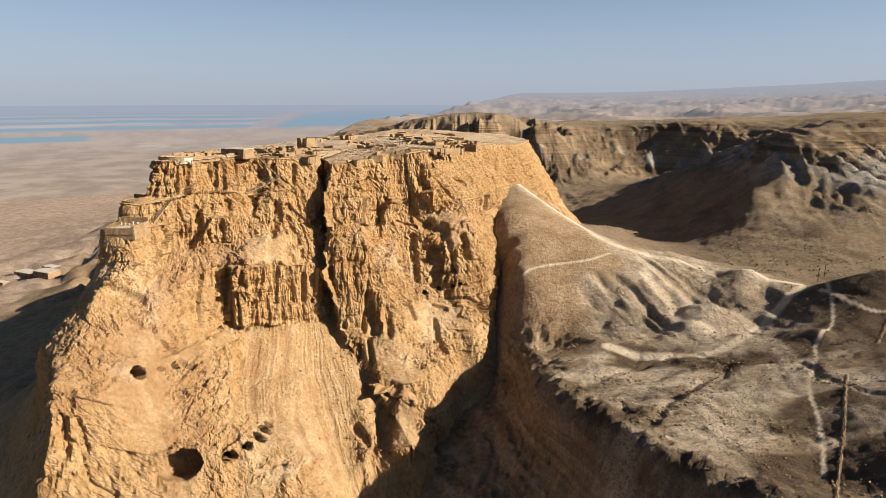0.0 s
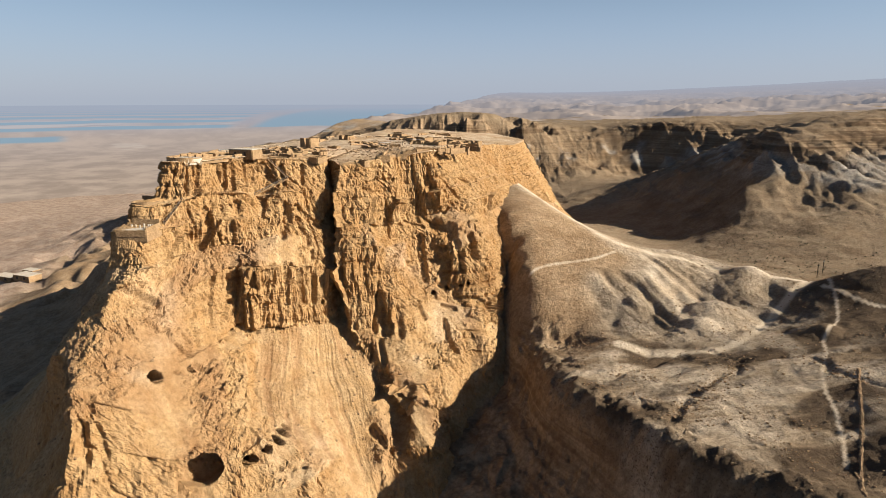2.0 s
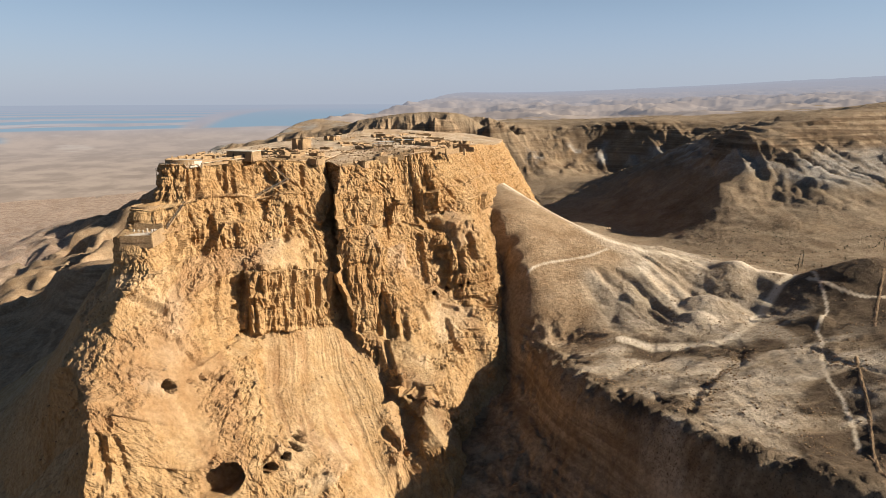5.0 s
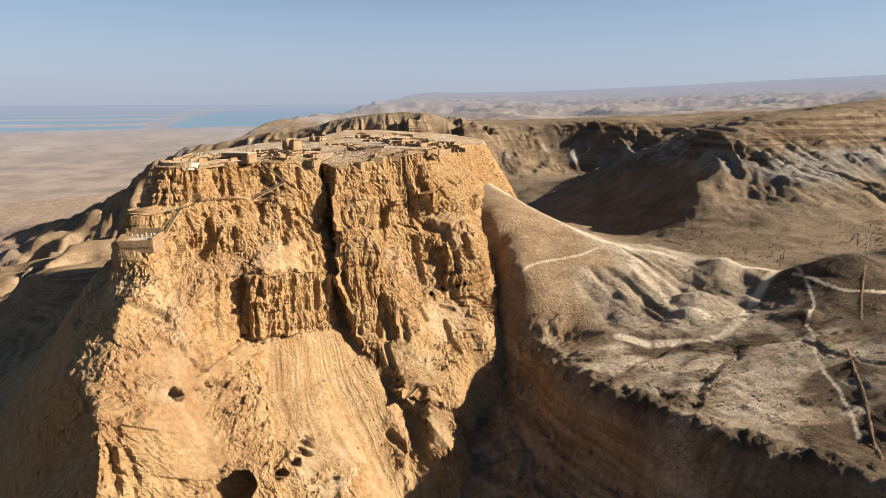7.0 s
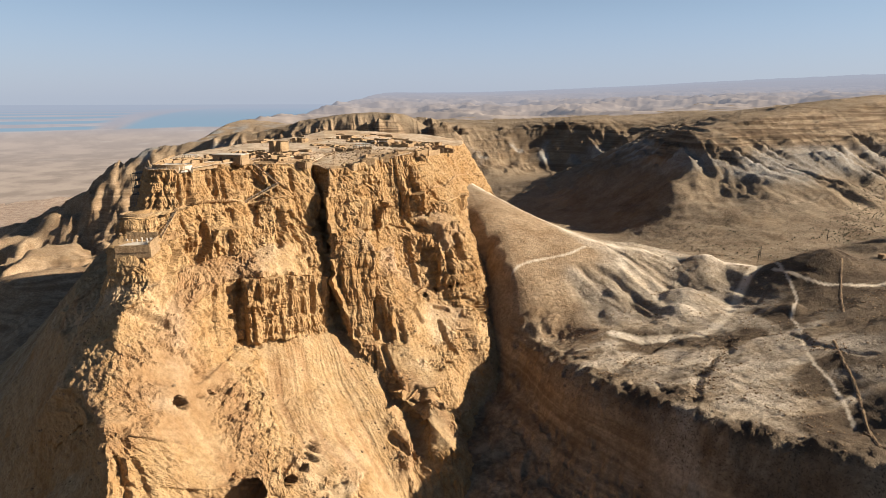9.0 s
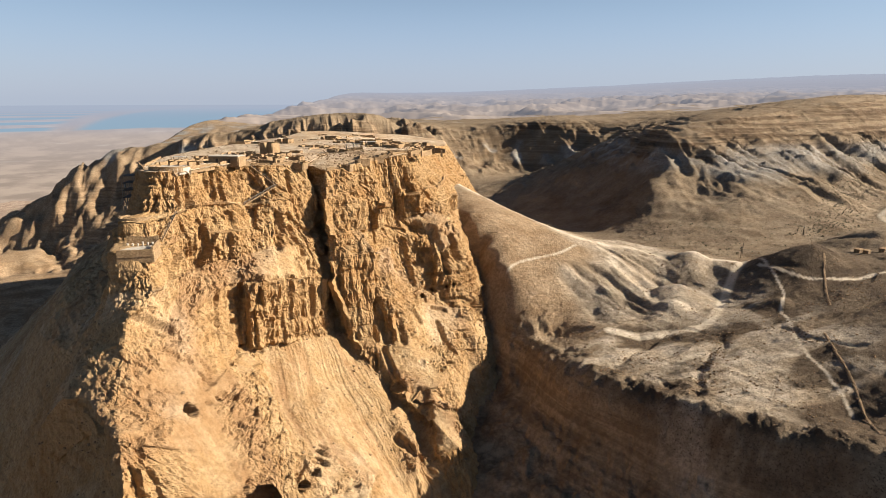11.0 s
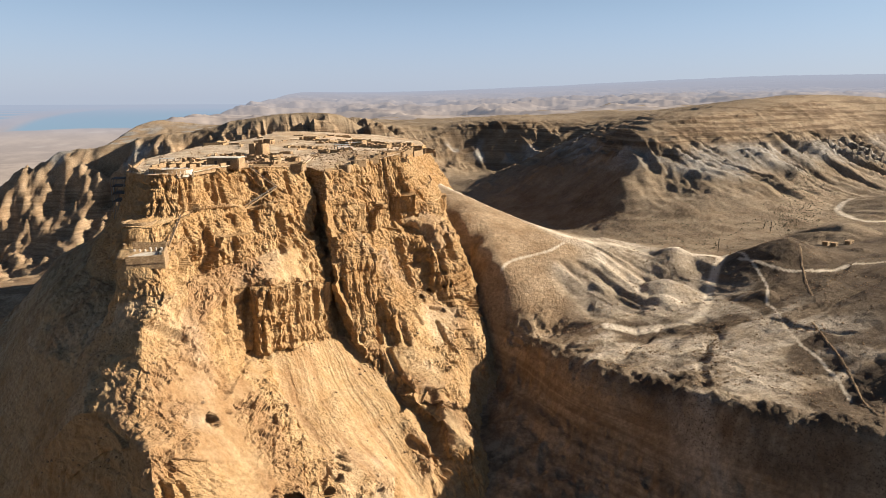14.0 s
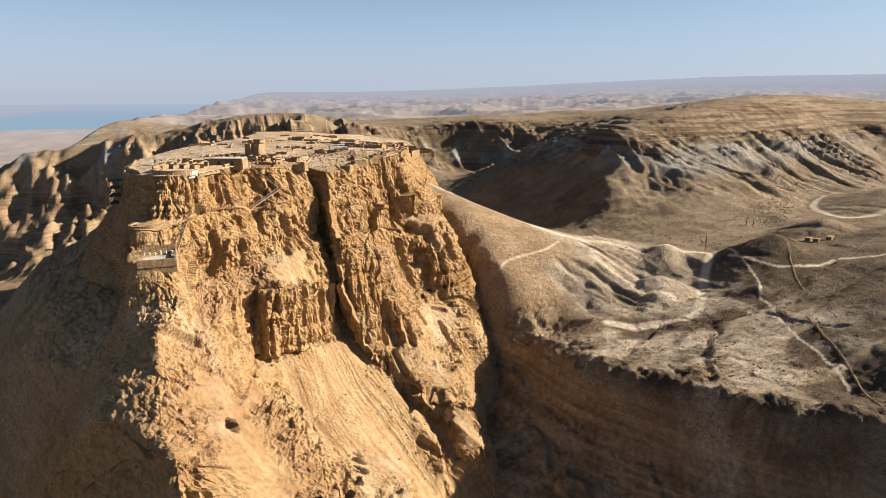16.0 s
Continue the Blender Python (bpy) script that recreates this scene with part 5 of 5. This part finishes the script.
stair_flight("stair_flight", D_, (E_[0], E_[1], max(E_[2], D_[2] + 8)), 0.7, "narrow stair flight between two palace terraces")

# viewing platforms bolted to the shaded eastern cliff
deck = thing("cliff_platform", -185, 433, 474, 84, "dark multi-storey timber and steel platform fixed to the shaded cliff", "platform")
for k in range(4):
    bm = bmesh.new()
    slab(bm, -8 + k, -3.5, k * 4.2, 8 - k, 3.5, k * 4.2 + 0.35, 0.05)
    part("floor", bm, DARKWOOD, deck)
for i in range(5):
    for sy in (-3.3, 3.3):
        bm = bmesh.new()
        slab(bm, -7.6 + i * 3.8 - 0.15, sy - 0.15, -10, -7.6 + i * 3.8 + 0.15, sy + 0.15, 13.0)
        part("post", bm, STEEL, deck)
bm = bmesh.new()
slab(bm, -1.2, 3.55, 5.2, 1.0, 3.75, 7.4)
part("board", bm, CLOTH, deck, "pale notice board")

# ---------------------------------------------------------------- on the saddle and in the valleys
def rubble_bank(name, line, height, width, label):
    """A long heap of field stones along a line."""
    p = spline([(a, b, 0) for a, b in line], 1.0)
    rows = []
    for i, (px, py, _) in enumerate(p):
        q = p[min(i + 1, len(p) - 1)] - p[max(i - 1, 0)]
        L = math.hypot(q[0], q[1])
        nx, ny = -q[1] / L, q[0] / L
        row = []
        for f, h in ((-1, -1.0), (-0.75, 0.15), (-0.5, 0.55), (-0.2, 0.95), (0.15, 1.0), (0.45, 0.6), (0.75, 0.2), (1, -1.0)):
            j = rng.uniform(-0.28, 0.28)
            row.append((px + nx * (f * width + j), py + ny * (f * width + j), ground_z(px + nx * f * width, py + ny * f * width) + h * height * rng.uniform(0.25, 1.3)))
        rows.append(row)
    v = np.array(rows).reshape(-1, 3)
    me = grid_mesh(name, v, len(rows), 8, BOULDER)
    me.polygons.foreach_set("use_smooth", np.zeros(len(me.polygons), dtype=bool))
    return tagged(new(name, me), label, "wall")


rubble_bank("siege_wall", [(192, 278), (179, 258), (164, 234), (148, 210), (135, 190)], 0.38, 1.0, "long straight ancient siege wall heaped from brown field stones")
rubble_bank("siege_wall", [(270, 356), (246, 330), (223, 304)], 0.38, 1.0, "ancient siege wall of field stones beside the track")


def pole(x, y, h):
    ob = thing("utility_pole", x, y, ground_z(x, y), rng.uniform(0, 60), "dark utility pole with a crossbar on the saddle", "pole", "utility poles")
    p = disc(0.2, -1, h, 10)
    part("mast", p, DARKWOOD, ob)
    bm = bmesh.new()
    slab(bm, -1.4, -0.12, h - 1.2, 1.4, 0.12, h - 0.9)
    part("crossbar", bm, DARKWOOD, ob)
    for sx in (-1.1, 0, 1.1):
        c = disc(0.1, h - 0.9, h - 0.5, 8)
        bmesh.ops.translate(c, verts=c.verts, vec=(sx, 0, 0))
        part("insulator", c, CLOTH, ob)


for px, py in ((265, 429), (276, 440), (370, 471)):
    pole(px, py, 10)


def hut(x, y, w, d, h, turn, mat, roofmat, label, name="hut", group="huts on the saddle"):
    ob = thing(name, x, y, ground_z(x, y), turn, label, "hut", group)
    bm = bmesh.new()
    slab(bm, -w / 2, -d / 2, -2.5, w / 2, d / 2, h, 0.05)
    part("wall", bm, mat, ob)
    bm = bmesh.new()
    slab(bm, -w / 2 - 0.4, -d / 2 - 0.4, h + 0.01, w / 2 + 0.4, d / 2 + 0.4, h + 0.35, 0.06)
    part("roof", bm, roofmat, ob)
    # dark slabs on the wall stand in for the shade of window openings
    for f in (-0.25, 0.2):
        bm = bmesh.new()
        slab(bm, f * w - w * 0.06, -d / 2 - 0.08, h * 0.25, f * w + w * 0.06, -d / 2 + 0.04, h * 0.75)
        part("window", bm, DARKWOOD, ob, "dark slab in place of a shaded window opening")
    return ob


for px, py, w in ((348, 395, 6), (347, 387, 5), (366, 388, 9)):
    hut(px, py, w, 4, 2.8, 20, STONE, STONE, "small flat-roofed hut beside the track")
for px, py, w, d, h in ((-835, 1225, 52, 24, 9), (-775, 1190, 44, 26, 10), (-800, 1245, 30, 18, 7), (-860, 1175, 40, 12, 5), (-905, 1215, 34, 16, 6)):
    hut(px, py, w, d, h, -24, STONE, PLASTER, "pale flat-roofed visitor building on the plain", "visitor_building", "visitor buildings")


# ---------------------------------------------------------------- loose stones and shrubs
def scatter(name, places, sizes, material, label, category, kind_of):
    """Many small lumps in one mesh."""
    base = []
    for a in range(3):
        bm = bmesh.new()
        bmesh.ops.create_icosphere(bm, subdivisions=1, radius=1)
        r = random.Random(a)
        for v in bm.verts:
            v.co *= r.uniform(0.65, 1.25)
        bm.verts.ensure_lookup_table()
        base.append((np.array([v.co[:] for v in bm.verts]), np.array([[v.index for v in f.verts] for f in bm.faces])))
        bm.free()
    vs, fs, count = [], [], 0
    for i, ((px, py, pz), size) in enumerate(zip(places, sizes)):
        bv, bf = base[i % 3]
        a = rng.uniform(0, 6.28)
        c, sn = math.cos(a), math.sin(a)
        k = np.array((rng.uniform(0.8, 1.3), rng.uniform(0.8, 1.2), rng.uniform(0.6, 0.9))) * size
        w = bv * k
        w = np.stack([w[:, 0] * c - w[:, 1] * sn + px, w[:, 0] * sn + w[:, 1] * c + py, w[:, 2] + pz + (0.25 * size if kind_of == "stone" else 0.5 * size)], 1)
        vs.append(w)
        fs.append(bf + count)
        count += len(bv)
    me = bpy.data.meshes.new(name)
    me.from_pydata(np.vstack(vs).tolist(), [], np.vstack(fs).tolist())
    me.materials.append(material)
    return tagged(new(name, me), label, category, kind="stuff")


rock = SHEET_TOP["rock"]
pick = rock[(rock[:, 2] < 470) & (rock[:, 2] > 320) & (rock[:, 1] < 420) & (rock[:, 0] > -215)]
idx = [rng.randrange(len(pick)) for _ in range(2600)]
scatter("fallen_rocks", [pick[i] for i in idx], [0.15 + 0.8 * rng.random() ** 6 for _ in idx], BOULDER, "tan boulders and stones lying on the debris slopes", "rocks", "stone")
table = SHEET_TOP["top"]
table = table[(table[:, 1] < 640) & (table[:, 1] > 395)]
idx = [rng.randrange(len(table)) for _ in range(3200)]
scatter("table_top_rubble", [table[i] for i in idx], [0.15 + 0.75 * rng.random() ** 4 for _ in idx], BOULDER, "tan rubble stones strewn between the ruins", "stones", "stone")
spots = []
while len(spots) < 7500:
    px, py = rng.uniform(50, 330), rng.uniform(190, 440)
    if rng.random() < 0.35:
        line = (CHANNELS + BENCHES)[rng.randrange(7)]
        k = rng.randrange(len(line) - 1)
        f = rng.random()
        px = line[k][0] * (1 - f) + line[k + 1][0] * f + rng.gauss(0, 3)
        py = line[k][1] * (1 - f) + line[k + 1][1] * f + rng.gauss(0, 3)
    if 70 < px < 140 and 410 < py or noise.noise((px / 25, py / 25, 0)) < -0.15 and rng.random() < 0.8:
        continue
    if ground_z(px, py) < 376:
        continue
    spots.append((px, py, ground_z(px, py)))
scatter("field_stones", spots, [0.12 + 0.6 * rng.random() ** 5 for _ in spots], BOULDER, "brown field stones strewn over the stony slopes and channels", "stones", "stone")


def shrubs(name, spots, label):
    """Low desert shrubs: each a tuft of many small upright leaves."""
    vs, fs = [], []
    for px, py, pz in spots:
        size = rng.uniform(0.5, 1.5)
        for _ in range(26):
            a, e = rng.uniform(0, 6.28), rng.uniform(0.2, 1.4)
            r = size * rng.uniform(0.35, 1.0)
            tip = np.array((math.cos(a) * math.cos(e) * r, math.sin(a) * math.cos(e) * r, math.sin(e) * r * 0.8))
            side = np.array((-math.sin(a), math.cos(a), 0)) * size * 0.16
            o = np.array((px, py, pz - 0.1)) + tip * 0.45
            k = len(vs)
            vs += [tuple(o - side), tuple(o + side), tuple(o + tip * 0.6 + side * 0.6), tuple(o + tip * 0.6 - side * 0.6)]
            fs.append((k, k + 1, k + 2, k + 3))
    me = bpy.data.meshes.new(name)
    me.from_pydata(vs, [], fs)
    me.materials.append(LEAF)
    return tagged(new(name, me), label, "shrubs", kind="stuff")


spots = []
wash = spline([(380, 478, 0), (417, 490, 0), (470, 530, 0), (531, 575, 0), (600, 625, 0), (700, 690, 0), (780, 682, 0)], 10)
while len(spots) < 1500:
    w = wash[rng.randrange(len(wash))]
    px, py = w[0] + rng.gauss(0, 16), w[1] + rng.gauss(0, 13)
    spots.append((px, py, ground_z(px, py)))
for _ in range(160):
    px, py = rng.uniform(225, 330), rng.uniform(440, 560)
    spots.append((px, py, ground_z(px, py)))
shrubs("desert_shrubs", spots, "dry olive-brown desert shrubs along the dry river bed")
